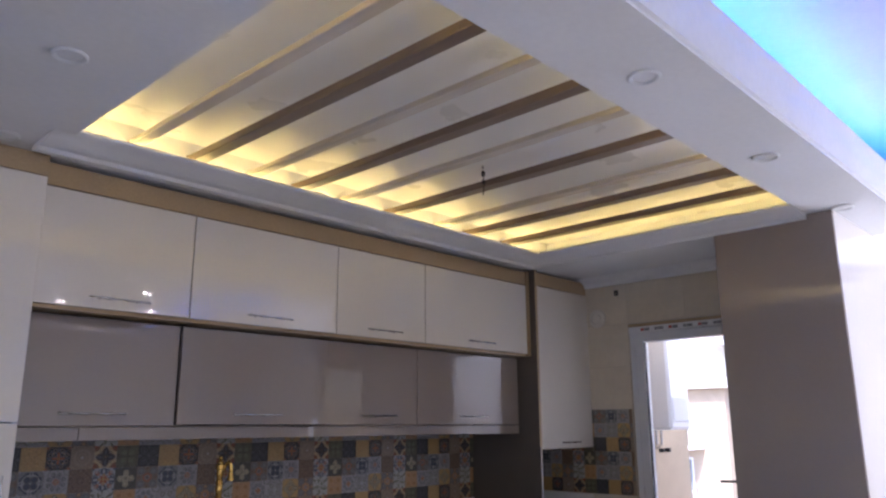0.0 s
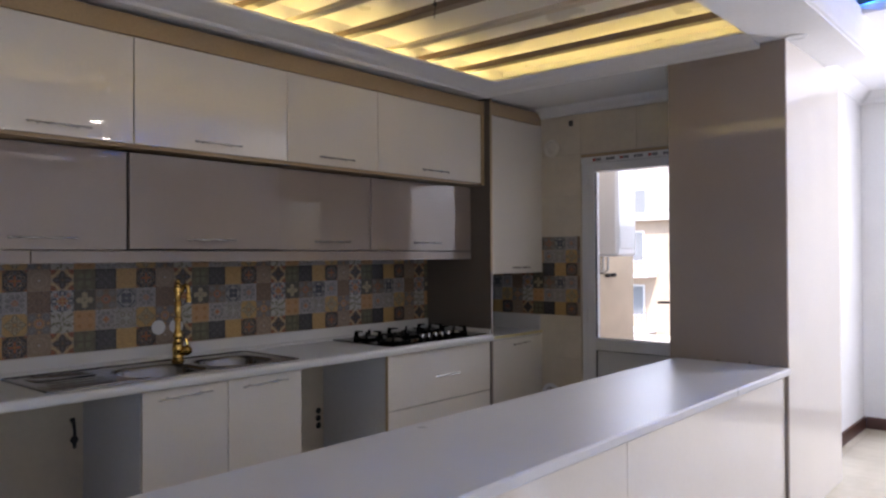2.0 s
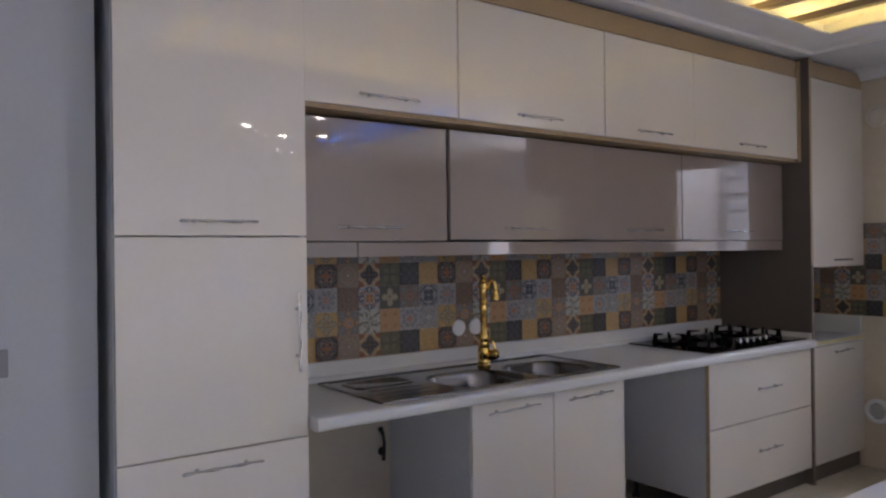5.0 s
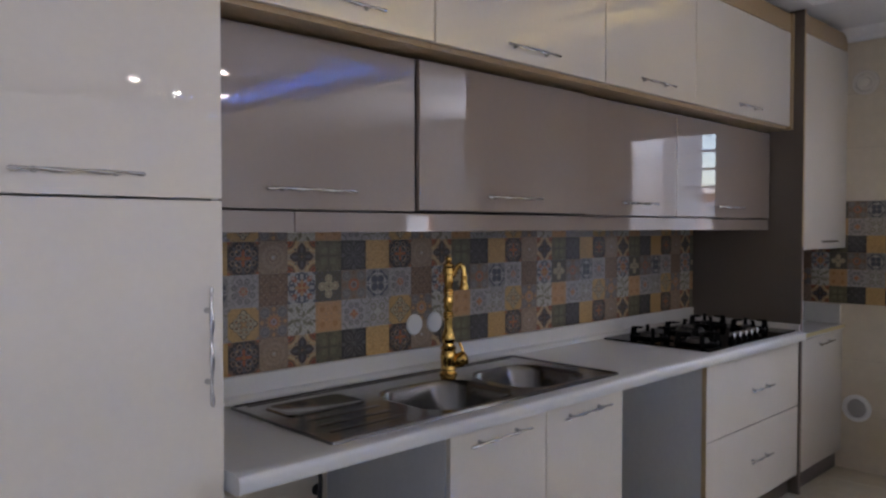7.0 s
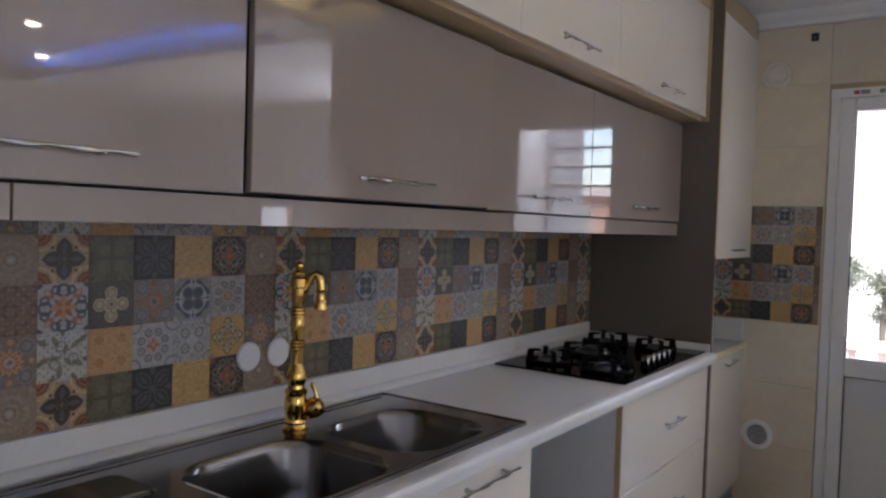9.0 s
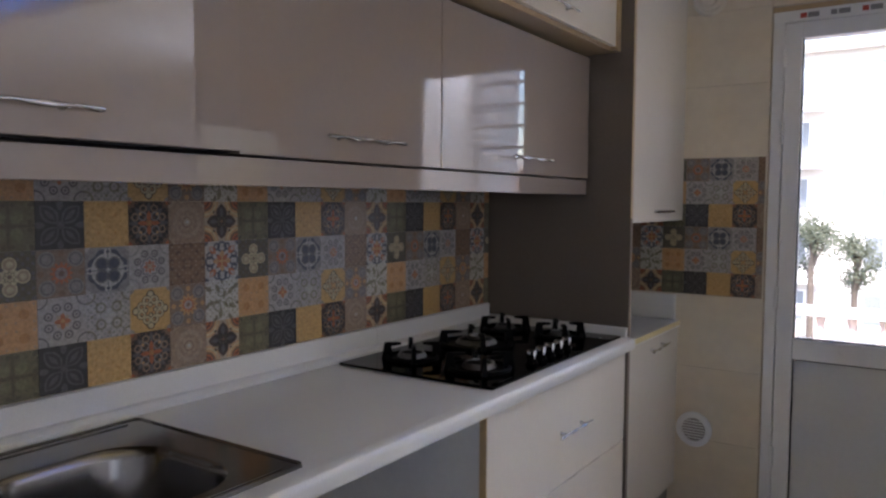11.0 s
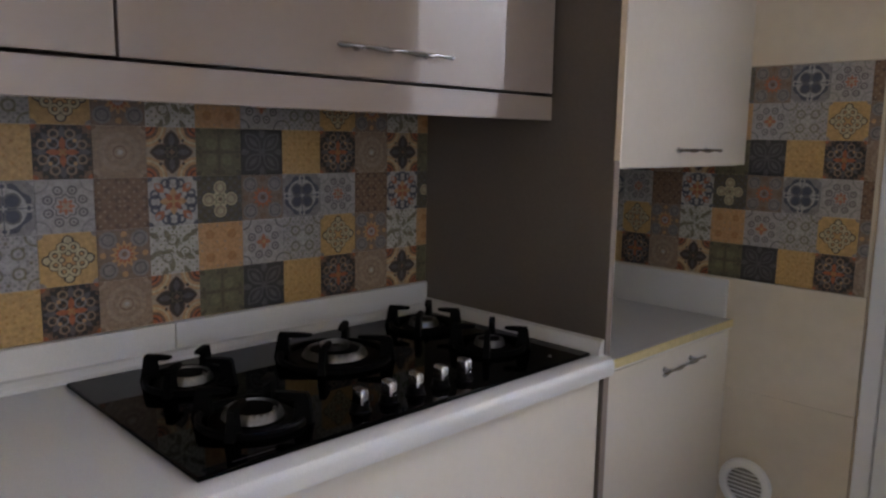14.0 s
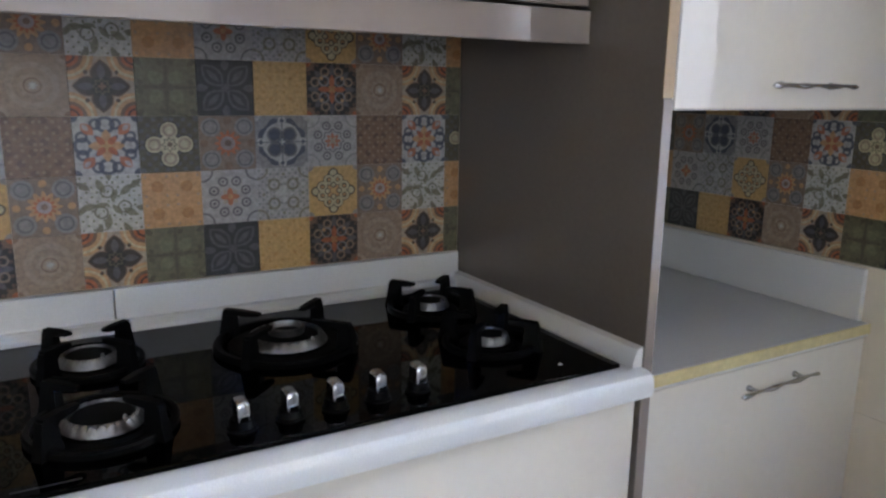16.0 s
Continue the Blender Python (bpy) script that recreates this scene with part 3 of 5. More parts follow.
# beam towards the living room and the living-room ring
block(WEST, END, -2.77, -2.735, SOFFIT + 0.05, RING, bm=bm)
block(WEST, RING_X, -2.775, -2.70, RING, RING + 0.03, bm=bm)
block(RING_X, EAST, SOUTH, -2.18, RING, RING + 0.05, bm=bm)
block(4.17, EAST, -2.18, -2.0, RING, RING + 0.05, bm=bm)
block(WEST, RING_X, SOUTH, -7.2, RING, RING + 0.05, bm=bm)
block(WEST, -2.6, -7.2, -2.77, RING, RING + 0.05, bm=bm)
block(WEST, EAST, SOUTH, -2.6, RAISED, RAISED + 0.05, bm=bm)
block(WEST - 0.15, EAST + 0.15, SOUTH - 0.15, 0.15, 2.90, 3.0, bm=bm)
block(3.79, END, -2.735, -2.525, SOFFIT + 0.05, RING, bm=bm)
block(3.70, 4.16, -2.52, -1.93, SOFFIT + 0.052, 2.9, bm=bm)
block(END, 4.12, -2.52, -1.93, SOFFIT, SOFFIT + 0.052, bm=bm)
structure("ceiling", bm, PLASTER, "white plaster ceiling with soffits, beam and coves", "ceiling")
structure("ceiling_recess", block(RX0 - 0.30, RX1 + 0.40, RY0 - 0.15, RY1 + DEEP, 2.632, 2.652), STRETCH, "white glossy stretched ceiling of the kitchen recess", "ceiling")

crown = [(0.0, 2.452), (-0.010, 2.457), (-0.010, 2.466), (-0.004, 2.471), (0.089, 2.471), (0.089, 2.449), (0.225, 2.448), (0.235, 2.436), (0.228, 2.424), (0.18, 2.420), (0.165, 2.432), (0.10, 2.434), (0.08, 2.444), (0.02, 2.448)]
loops = [[Vector((RX0 - 0.075, RY1 + o, z)) for o, z in crown], [Vector((RX1 + o, RY1 + o, z)) for o, z in crown], [Vector((RX1 + o, RY0 + 0.002, z)) for o, z in crown]]
structure("crown_moulding", rings(loops), PLASTER, "white stepped plaster moulding round the lit recess", "moulding")
for i, b in enumerate(((RX0 - 0.09, RX0, RY0 - 0.12, RY1 + 0.09, SOFFIT, SOFFIT + 0.05), (RX0, RX1 + 0.09, RY0 - 0.12, RY0, SOFFIT, SOFFIT + 0.05))):
    structure("trim_recess_%d" % (i + 1), block(*b), PLASTER, "plain white edge of the ceiling recess", "moulding")
structure("cornice_end", run_moulding((END, -2.0), (END, 0.0), (-1, 0, 0), [(0, 2.385), (0.02, 2.39), (0.03, 2.41), (0.07, 2.43), (0.085, 2.45), (0, 2.45)]), PLASTER, "white plaster cornice above the beige tiled wall", "moulding")
structure("beam_moulding", run_moulding((WEST, -2.77), (3.72, -2.77), (0, -1, 0), [(0, 2.46), (0.012, 2.465), (0.014, 2.49), (0.018, 2.50), (0.018, 2.56), (0.022, 2.60), (0.026, 2.63), (0.026, 2.655), (0, 2.655)]), PLASTER, "white stepped moulding along the ceiling beam", "moulding")
structure("ring_moulding", run_moulding((RING_X, -2.77), (RING_X, -7.2), (-1, 0, 0), [(0, 2.63), (0.006, 2.622), (0.02, 2.622), (0.03, 2.64), (0.03, 2.66), (0, 2.68)]), PLASTER, "white moulding round the raised ceiling", "moulding")
structure("cornice_living", run_moulding((EAST, -8.2), (EAST, -2.33), (-1, 0, 0), [(0, 2.54), (0.02, 2.545), (0.03, 2.57), (0.08, 2.61), (0.09, 2.63), (0, 2.63)]), PLASTER, "white plaster cornice of the living room", "moulding")
structure("cornice_living_north", run_moulding((4.12, -2.33), (EAST, -2.33), (0, -1, 0), [(0, 2.54), (0.02, 2.545), (0.03, 2.57), (0.08, 2.61), (0.09, 2.63), (0, 2.63)]), PLASTER, "white plaster cornice of the living room", "moulding")
SK = [(0, 0), (0.016, 0), (0.016, 0.07), (0.010, 0.085), (0, 0.09)]
structure("baseboard_north", run_moulding((4.12, -2.33), (EAST, -2.33), (0, -1, 0), SK), SKIRTING, "dark red wooden skirting board", "skirting")
structure("baseboard_east", run_moulding((EAST, -8.2), (EAST, -2.346), (-1, 0, 0), SK), SKIRTING, "dark red wooden skirting board", "skirting")
# door casing on the far living-room wall
structure("trim_east", block(EAST - 0.025, EAST - 0.001, -3.02, -2.93, 0.09, 2.47, 0.004), GREY_WALL, "pale grey upright casing on the living room wall", "casing")

# ---- kitchen ceiling things ----
for x in (0.61, 1.165, 1.785, 2.43, 2.79):
    t = thing("ceiling_bar", (x, -1.6, 2.53), "brown painted wooden bar across the lit ceiling recess", "ceiling bar", "bars across the ceiling recess")
    part("bar", block(x - 0.03, x + 0.03, RY0 - 0.012, RY1 + DEEP - 0.01, 2.530, 2.565, 0.003), BAR, t)
    for y0, y1 in ((RY0 - 0.020, RY0 - 0.012), (RY1 + DEEP - 0.010, RY1 + DEEP - 0.001)):
        part("end_cap", block(x - 0.031, x + 0.031, y0, y1, 2.529, 2.566), BAR, t)
for x in (0.34, 0.90, 1.46, 2.165):
    t = thing("ceiling_bar", (x, -1.6, 2.535), "pale tan bar between the brown bars of the ceiling recess", "ceiling bar", "pale bars across the ceiling recess")
    part("bar", block(x - 0.026, x + 0.026, RY0 - 0.012, RY1 + DEEP - 0.01, 2.538, 2.562, 0.003), PALE_BAR, t)
    for y0, y1 in ((RY0 - 0.020, RY0 - 0.012), (RY1 + DEEP - 0.010, RY1 + DEEP - 0.001)):
        part("end_cap", block(x - 0.027, x + 0.027, y0, y1, 2.529, 2.563), PALE_BAR, t)
for name, b in (("led_strip", (RX0 - 0.04, RX1 + 0.19, RY1 + 0.165, RY1 + 0.190)), ("led_strip", (RX1 + 0.165, RX1 + 0.190, RY0, RY1 + 0.160)), ("led_strip", (RX0 - 0.190, RX0 - 0.165, RY0, RY1)), ("led_strip", (RX0, RX1, RY0 - 0.110, RY0 - 0.085))):
    t = thing(name, (b[0], b[2], 2.505), "warm yellow light strip hidden in the ceiling cove", "light strip", "yellow cove lights")
    part("strip", block(*b, 2.501, 2.509), YELLOW_LED, t)
for b in ((-2.5, RING_X - 0.02, -2.735, -2.722), (RING_X + 0.04, RING_X + 0.053, -7.1, -2.80)):
    t = thing("led_strip", (b[0], b[2], RING + 0.06), "blue light strip hidden in the living room cove", "light strip", "blue cove lights")
    part("strip", block(*b, RING + 0.055, RING + 0.063), BLUE_LED, t)


def downlight(x, y, z, lit):
    t = thing("downlight", (x, y, z), "round lit recessed ceiling downlight" if lit else "round white recessed ceiling downlight, switched off", "downlight", "lit downlights" if lit else "unlit downlights")
    k = 1.55 if lit else 1.0
    part("ring", turned(x, y, [(q * k, h) for q, h in [(0.034, z + 0.002), (0.036, z - 0.004), (0.046, z - 0.007), (0.052, z - 0.004), (0.052, z + 0.002)]], 28, closed=False), PLASTIC, t)
    part("lens", turned(x, y, [(0.0345 * k, z + 0.001), (0.0345 * k, z - 0.002)], 28), SPOT_GLOW if lit else PLASTIC, t)


for x in (1.08, 2.07, 3.07, 0.12):
    downlight(x, -2.59, SOFFIT, False)
downlight(-0.21, -1.46, SOFFIT, False)
downlight(-0.14, -0.66, SOFFIT, False)
for x, y in ((2.74, -5.45), (3.38, -6.62), (2.26, -6.63), (2.92, -7.08)):
    downlight(x, y, RAISED, True)

t = thing("hanging_wire", (1.73, -1.38, 2.63), "thin ceiling wires with two small black connectors", "wire")
part("wire", tube([(1.73, -1.38, 2.631), (1.732, -1.379, 2.62), (1.726, -1.382, 2.58), (1.735, -1.38, 2.53), (1.728, -1.38, 2.48)], 0.0022, 6), RUBBER, t)
part("wire", tube([(1.735, -1.37, 2.631), (1.745, -1.372, 2.60), (1.738, -1.375, 2.55)], 0.0018, 6), RUBBER, t)
part("connector", block(1.722, 1.740, -1.387, -1.373, 2.575, 2.60, 0.003), RUBBER, t)
part("connector", block(1.732, 1.748, -1.380, -1.368, 2.54, 2.56, 0.003), RUBBER, t)

# ---- kitchen cabinets ----
TALL_X0, TALL_X1 = -0.535, 0.055


def cabinet(name, x0, x1, y_front, z0, z1, label, group="", body=CARCASS, back=-0.004, lid=True):
    t = thing(name, ((x0 + x1) / 2, back, z0), label, "cabinet", group)
    for xa, xb in ((x0 + 0.001, x0 + 0.018), (x1 - 0.018, x1 - 0.001)):
        part("side", block(xa, xb, y_front + 0.02, back, z0, z1), body, t, smooth=False)
    part("bottom", block(x0 + 0.018, x1 - 0.018, y_front + 0.02, back, z0, z0 + 0.018), body, t, smooth=False)
    if lid:
        part("top", block(x0 + 0.018, x1 - 0.018, y_front + 0.02, back, z1 - 0.018, z1), body, t, smooth=False)
    part("back", block(x0 + 0.018, x1 - 0.018, back - 0.006, back, z0 + 0.018, z1 - 0.018), body, t, smooth=False)
    return t


def door(parent, x0, x1, y, z0, z1, material, name="door"):
    g = 0.0022
    return part(name, block(x0 + g, x1 - g, y, y + 0.018, z0 + g, z1 - g, 0.0016), material, parent)


FRONT = (0, -1, 0)
# tall unit
t = cabinet("tall_cabinet", TALL_X0, TALL_X1, -0.565, 0.10, 2.36, "tall glossy cream cabinet with three doors beside the worktop")
d = door(t, TALL_X0, TALL_X1, -0.565, 1.417, 2.36, CREAM)
wavy_handle(d, (-0.36, -0.565, 1.463), (-0.12, -0.565, 1.463), FRONT)
d = door(t, TALL_X0, TALL_X1, -0.565, 0.772, 1.417, CREAM)
wavy_handle(d, (0.015, -0.565, 0.985), (0.015, -0.565, 1.235), FRONT, "upright slim twisted chrome handle")
d = door(t, TALL_X0, TALL_X1, -0.565, 0.10, 0.772, CREAM)
wavy_handle(d, (-0.36, -0.565, 0.725), (-0.11, -0.565, 0.725), FRONT)
part("plinth", block(TALL_X0, TALL_X1, -0.53, -0.515, 0, 0.10), TAUPE_SATIN, t)
part("top_filler", block(TALL_X0, TALL_X1, -0.56, -0.02, 2.362, SOFFIT - 0.002, 0.001), TAN, t, "tan filler board up to the ceiling")

# upper row
UPX = [0.057, 0.702, 1.524, 2.178, 3.158]
UZ0, UZ1 = 1.864, 2.335
for i in range(4):
    a, b = UPX[i], UPX[i + 1]
    t = cabinet("upper_cabinet", a, b, -0.538, UZ0 - 0.012, UZ1, "glossy cream upper wall cabinet with a lift-up door", "upper row of wall cabinets", body=TAN)
    d = door(t, a, b, -0.538, UZ0, UZ1, CREAM)
    c = (a + b) / 2
    hx = (0.385, 1.110, 1.85, 2.665)[i]
    wavy_handle(d, (hx - 0.128, -0.538, UZ0 + 0.045), (hx + 0.128, -0.538, UZ0 + 0.045), FRONT)
t = thing("filler_board", (1.6, -0.5, UZ1), "tan filler board above the upper cabinets, under the ceiling", "filler board")
part("board", block(0.057, 3.185, -0.535, -0.517, UZ1 + 0.003, SOFFIT - 0.02, 0.001), TAN, t)
part("edge_strip", block(3.158, 3.186, -0.545, -0.02, 1.852, SOFFIT - 0.02, 0.001), TAN, t)

# lower row of wall cabinets, set back
LOX = [0.057, 0.721, 1.546, 2.216, 3.172]
LZ0, LZ1 = 1.402, 1.846
for i in range(4):
    a, b = LOX[i], LOX[i + 1]
    t = cabinet("wall_cabinet", a, b, -0.435, LZ0 + 0.004, LZ1, "glossy taupe wall cabinet below the cream row", "lower row of wall cabinets", body=RUBBER if i == 1 else TAUPE_SATIN)
    proud = 0.012 if i == 1 else 0.0
    d = door(t, a + (0.003 if i == 1 else 0), b, -0.435 - proud, LZ0 + (0.004 if i == 1 else 0), LZ1 - 0.004, TAUPE)
    hx = (0.36, 1.127, 1.90, 2.70)[i]
    wavy_handle(d, (hx - 0.135, -0.435 - proud, LZ0 + 0.052), (hx + 0.135, -0.435 - proud, LZ0 + 0.052), FRONT)
t = thing("light_pelmet", (1.6, -0.42, 1.35), "glossy taupe pelmet strip under the wall cabinets", "pelmet")
part("strip", block(0.057, 0.322, -0.424, -0.406, 1.346, LZ0 - 0.002, 0.0015), TAUPE, t)
part("strip", block(0.325, 3.185, -0.424, -0.406, 1.346, LZ0 - 0.002, 0.0015), TAUPE, t)
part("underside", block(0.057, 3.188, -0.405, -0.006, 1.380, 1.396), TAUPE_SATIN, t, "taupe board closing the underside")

# side panel past the hob
t = thing("side_panel", (3.2, -0.3, 0), "tall satin taupe side panel at the end of the worktop", "panel")
part("panel", block(3.190, 3.208, -0.592, -0.004, 0.0, SOFFIT - 0.002, 0.001), TAUPE_SATIN, t)
part("edge_band", block(3.1895, 3.2085, -0.5938, -0.5921, 0.0, 1.26), TAUPE, t, "glossy taupe front edge band")
part("edge_band", block(3.1865, 3.2085, -0.5938, -0.5921, 1.262, SOFFIT - 0.004), TAN, t, "tan front edge band")

# corner units past the panel
t = cabinet("corner_wall_cabinet", 3.210, END - 0.004, -0.593, 1.243, 2.335, "tall glossy cream wall cabinet in the corner by the door", body=CARCASS)
d = door(t, 3.210, END - 0.004, -0.593, 1.243, 2.335, CREAM)
wavy_handle(d, (3.41, -0.593, 1.285), (3.635, -0.593, 1.285), FRONT, "slim twisted steel bar handle", CHROME)
part("top_filler", block(3.210, END - 0.004, -0.59, -0.02, 2.338, SOFFIT - 0.02, 0.001), TAN, t, "tan filler board up to the ceiling")
t = cabinet("corner_base_cabinet", 3.210, END - 0.004, -0.585, 0.10, 0.785, "glossy cream base cabinet in the corner by the door")
d = door(t, 3.212, END - 0.004, -0.585, 0.10, 0.785, CREAM)
wavy_handle(d, (3.425, -0.585, 0.740), (3.645, -0.585, 0.746), FRONT, "slim twisted steel bar handle", CHROME)
part("plinth", block(3.2, END - 0.004, -0.555, -0.54, 0, 0.10), TAUPE_SATIN, t)
t = thing("corner_worktop", (3.5, -0.3, 0.787), "pale worktop of the corner unit with a yellowed glued edge", "worktop")
part("slab", block(3.2095, END - 0.003, -0.592, -0.004, 0.787, 0.815, 0.002), WORKTOP, t)
part("edge_band", block(3.2105, END - 0.003, -0.5955, -0.5925, 0.794, 0.816, 0.001), YELLOW_GLUE, t, "yellowed glue-smeared edge band")
part("upstand", block(END - 0.020, END - 0.004, -0.575, -0.022, 0.816, 0.925, 0.002), UPSTAND, t)
part("upstand", block(3.2095, END - 0.004, -0.020, -0.004, 0.816, 0.925, 0.002), UPSTAND, t)

# base units
t = cabinet("sink_cabinet", 0.712, 1.575, -0.585, 0.10, 0.795, "glossy cream base cabinet under the sink with two doors", lid=False)
for a, b, h0, h1 in ((0.712, 1.138, 0.775, 1.045), (1.138, 1.575, 1.205, 1.475)):
    d = door(t, a, b, -0.585, 0.10, 0.787, CREAM)
    wavy_handle(d, (h0, -0.585, 0.745), (h1, -0.585, 0.752), FRONT)
part("plinth", block(0.712, 1.575, -0.54, -0.525, 0, 0.10), TAUPE_SATIN, t)
t = cabinet("drawer_cabinet", 2.205, 3.187, -0.585, 0.10, 0.795, "glossy cream base cabinet under the hob with two deep drawers", body=CARCASS)
for z0, z1 in ((0.458, 0.787), (0.10, 0.458)):
    d = door(t, 2.205, 3.187, -0.585, z0, z1, CREAM, "drawer_front")
    zc = (z0 + z1) / 2 + (-0.003 if z0 > 0.3 else 0.015)
    wavy_handle(d, (2.60, -0.585, zc), (2.84, -0.585, zc), FRONT)
part("edge_strip", block(2.2035, 2.2048, -0.584, -0.564, 0.10, 0.787), TAN, t)
part("plinth", block(2.30, 3.187, -0.54, -0.525, 0, 0.10), TAUPE_SATIN, t)
for x in (2.26,):
    for y in (-0.50, -0.08):
        part("leg", turned(x, y, [(0.022, 0.0), (0.022, 0.012), (0.014, 0.016), (0.014, 0.085), (0.02, 0.09), (0.02, 0.0995)], 12), RUBBER, t)

# worktop with the sink opening
WZ0, WZ1 = 0.790, 0.835
SX0, SX1, SY0, SY1 = 0.328, 1.575, -0.572, -0.066
t = thing("worktop", (1.6, -0.3, WZ0), "white speckled laminate worktop along the kitchen wall", "worktop")
bm = bmesh.new()
edges = []
for x0, x1, y0, y1 in ((0.058, 3.188, -0.590, -0.004), (SX0 + 0.40, SX1 - 0.03, SY0 + 0.03, SY1 - 0.06)):
    vs = [bm.verts.new((x, y, WZ1)) for x, y in ((x0, y0), (x1, y0), (x1, y1), (x0, y1))]
    edges += [bm.edges.new((vs[i], vs[(i + 1) % 4])) for i in range(4)]
bmesh.ops.triangle_fill(bm, use_beauty=True, edges=edges)
top = bm.faces[:]
low = bmesh.ops.extrude_face_region(bm, geom=top)
bmesh.ops.translate(bm, verts=[v for v in low["geom"] if isinstance(v, bmesh.types.BMVert)], vec=(0, 0, WZ0 - WZ1))
part("slab", bm, WORKTOP, t, smooth=False)
nose = [(-0.0, WZ1), (0.016, WZ1 - 0.001), (0.024, WZ1 - 0.004), (0.029, WZ1 - 0.011), (0.030, WZ1 - 0.018), (0.030, WZ0 + 0.012), (0.027, WZ0 + 0.004), (0.018, WZ0), (0.0, WZ0)]
part("front_nosing", run_moulding((0.058, -0.590), (3.188, -0.590), (0, -1, 0), nose), WORKTOP, t)
t = thing("upstand", (1.6, -0.02, WZ1), "pale grey upstand strip along the back of the worktop", "upstand")
for a, b in ((0.058, 1.27), (1.272, 2.47), (2.472, 3.188)):
    part("strip", block(a, b, -0.0155, -0.003, WZ1 + 0.001, 0.913, 0.0015), UPSTAND, t)
part("quadrant", run_moulding((0.058, -0.0155), (3.170, -0.0155), (0, -1, 0), [(0, WZ1 + 0.0005), (0.022, WZ1 + 0.0005), (0.022, WZ1 + 0.010), (0.012, WZ1 + 0.020), (0, WZ1 + 0.022)]), UPSTAND, t)
part("side_strip", run_moulding((3.189, -0.59), (3.189, -0.016), (-1, 0, 0), [(0, WZ1 + 0.0005), (0.020, WZ1 + 0.0005), (0.020, WZ1 + 0.010), (0.012, WZ1 + 0.030), (0, WZ1 + 0.034)]), UPSTAND, t)

# ---- hob ----
HX0, HX1, HY0, HY1 = 2.240, 3.152, -0.580, -0.056
hob = thing("gas_hob", ((HX0 + HX1) / 2, -0.3, WZ1), "black glass gas hob with five burners and chrome knobs", "hob")
part("glass_plate", block(HX0, HX1, HY0, HY1, WZ1 + 0.0005, WZ1 + 0.0085, 0.002), BLACK_GLASS, hob)
HZ = WZ1 + 0.009


def burner(x, y, r):
    """A dished cast base, a bright sloping flame ring with slots, and a dark cap sunk in it."""
    base = part("burner", turned(x, y, [(r * 1.55, HZ - 0.0003), (r * 1.56, HZ + 0.003), (r * 1.50, HZ + 0.005), (r * 1.18, HZ + 0.004), (r * 1.12, HZ + 0.006)], 36), CAST_IRON, hob)
    n = 72
    loops = []
    for q, z, notch in ((1.00, 0.005, 0), (1.10, 0.007, 0), (1.08, 0.011, 0), (0.97, 0.0205, 0.02), (0.93, 0.0215, 0.02), (0.89, 0.0215, 0), (0.86, 0.014, 0)):
        loops.append([Vector((x + r * (q - (notch if k % 3 == 0 else 0)) * math.cos(2 * math.pi * k / n), y + r * (q - (notch if k % 3 == 0 else 0)) * math.sin(2 * math.pi * k / n), HZ + z - (0.003 if notch and k % 3 == 0 else 0))) for k in range(n)])
    part("flame_ring", rings(loops), BURNER, base, "bright slotted aluminium flame ring")
    part("cap", turned(x, y, [(r * 0.855, HZ + 0.0145), (r * 0.855, HZ + 0.0165), (r * 0.78, HZ + 0.019), (r * 0.15, HZ + 0.0195)], 28), CAST_IRON, base)
    return base


def pan_support(x, y, r, turn):
    """Flat cast-iron ring on the glass with four bracket fingers that point inwards."""
    bm = turned(x, y, [(r * 1.76, HZ), (r * 1.77, HZ + 0.008), (r * 1.73, HZ + 0.011), (r * 1.60, HZ + 0.011), (r * 1.56, HZ + 0.008), (r * 1.56, HZ)], 36, closed=False)
    for k in range(4):
        a = radians(turn + 90 * k)
        out = Vector((math.cos(a), math.sin(a), 0))
        side = Vector((-out.y, out.x, 0))
        spot = Vector((x, y, HZ))
        # post, leaning outwards a little and wide at its foot
        loops = []
        for o, z, half, w in ((1.62, 0.0, 0.018, 0.008), (1.63, 0.018, 0.014, 0.007), (1.60, 0.046, 0.011, 0.006)):
            p = spot + out * (r * o) + Vector((0, 0, z))
            loops.append([p + side * w + out * half, p - side * w + out * half, p - side * w - out * half, p + side * w - out * half])
        rings(loops, True, bm)
        # arm, flat on top, tapering to a blunt tip
        loops = []
        for o, z0, z1, w in ((1.60 + 0.009 / r, 0.038, 0.050, 0.006), (1.25, 0.040, 0.0505, 0.006), (0.85, 0.042, 0.0495, 0.005), (0.72, 0.044, 0.049, 0.004)):
            p = spot + out * (r * o)
            loops.append([p + side * w + Vector((0, 0, z1)), p - side * w + Vector((0, 0, z1)), p - side * w + Vector((0, 0, z0)), p + side * w + Vector((0, 0, z0))])
        rings(loops, True, bm)
    part("pan_support", bm, CAST_IRON, hob, smooth=20)


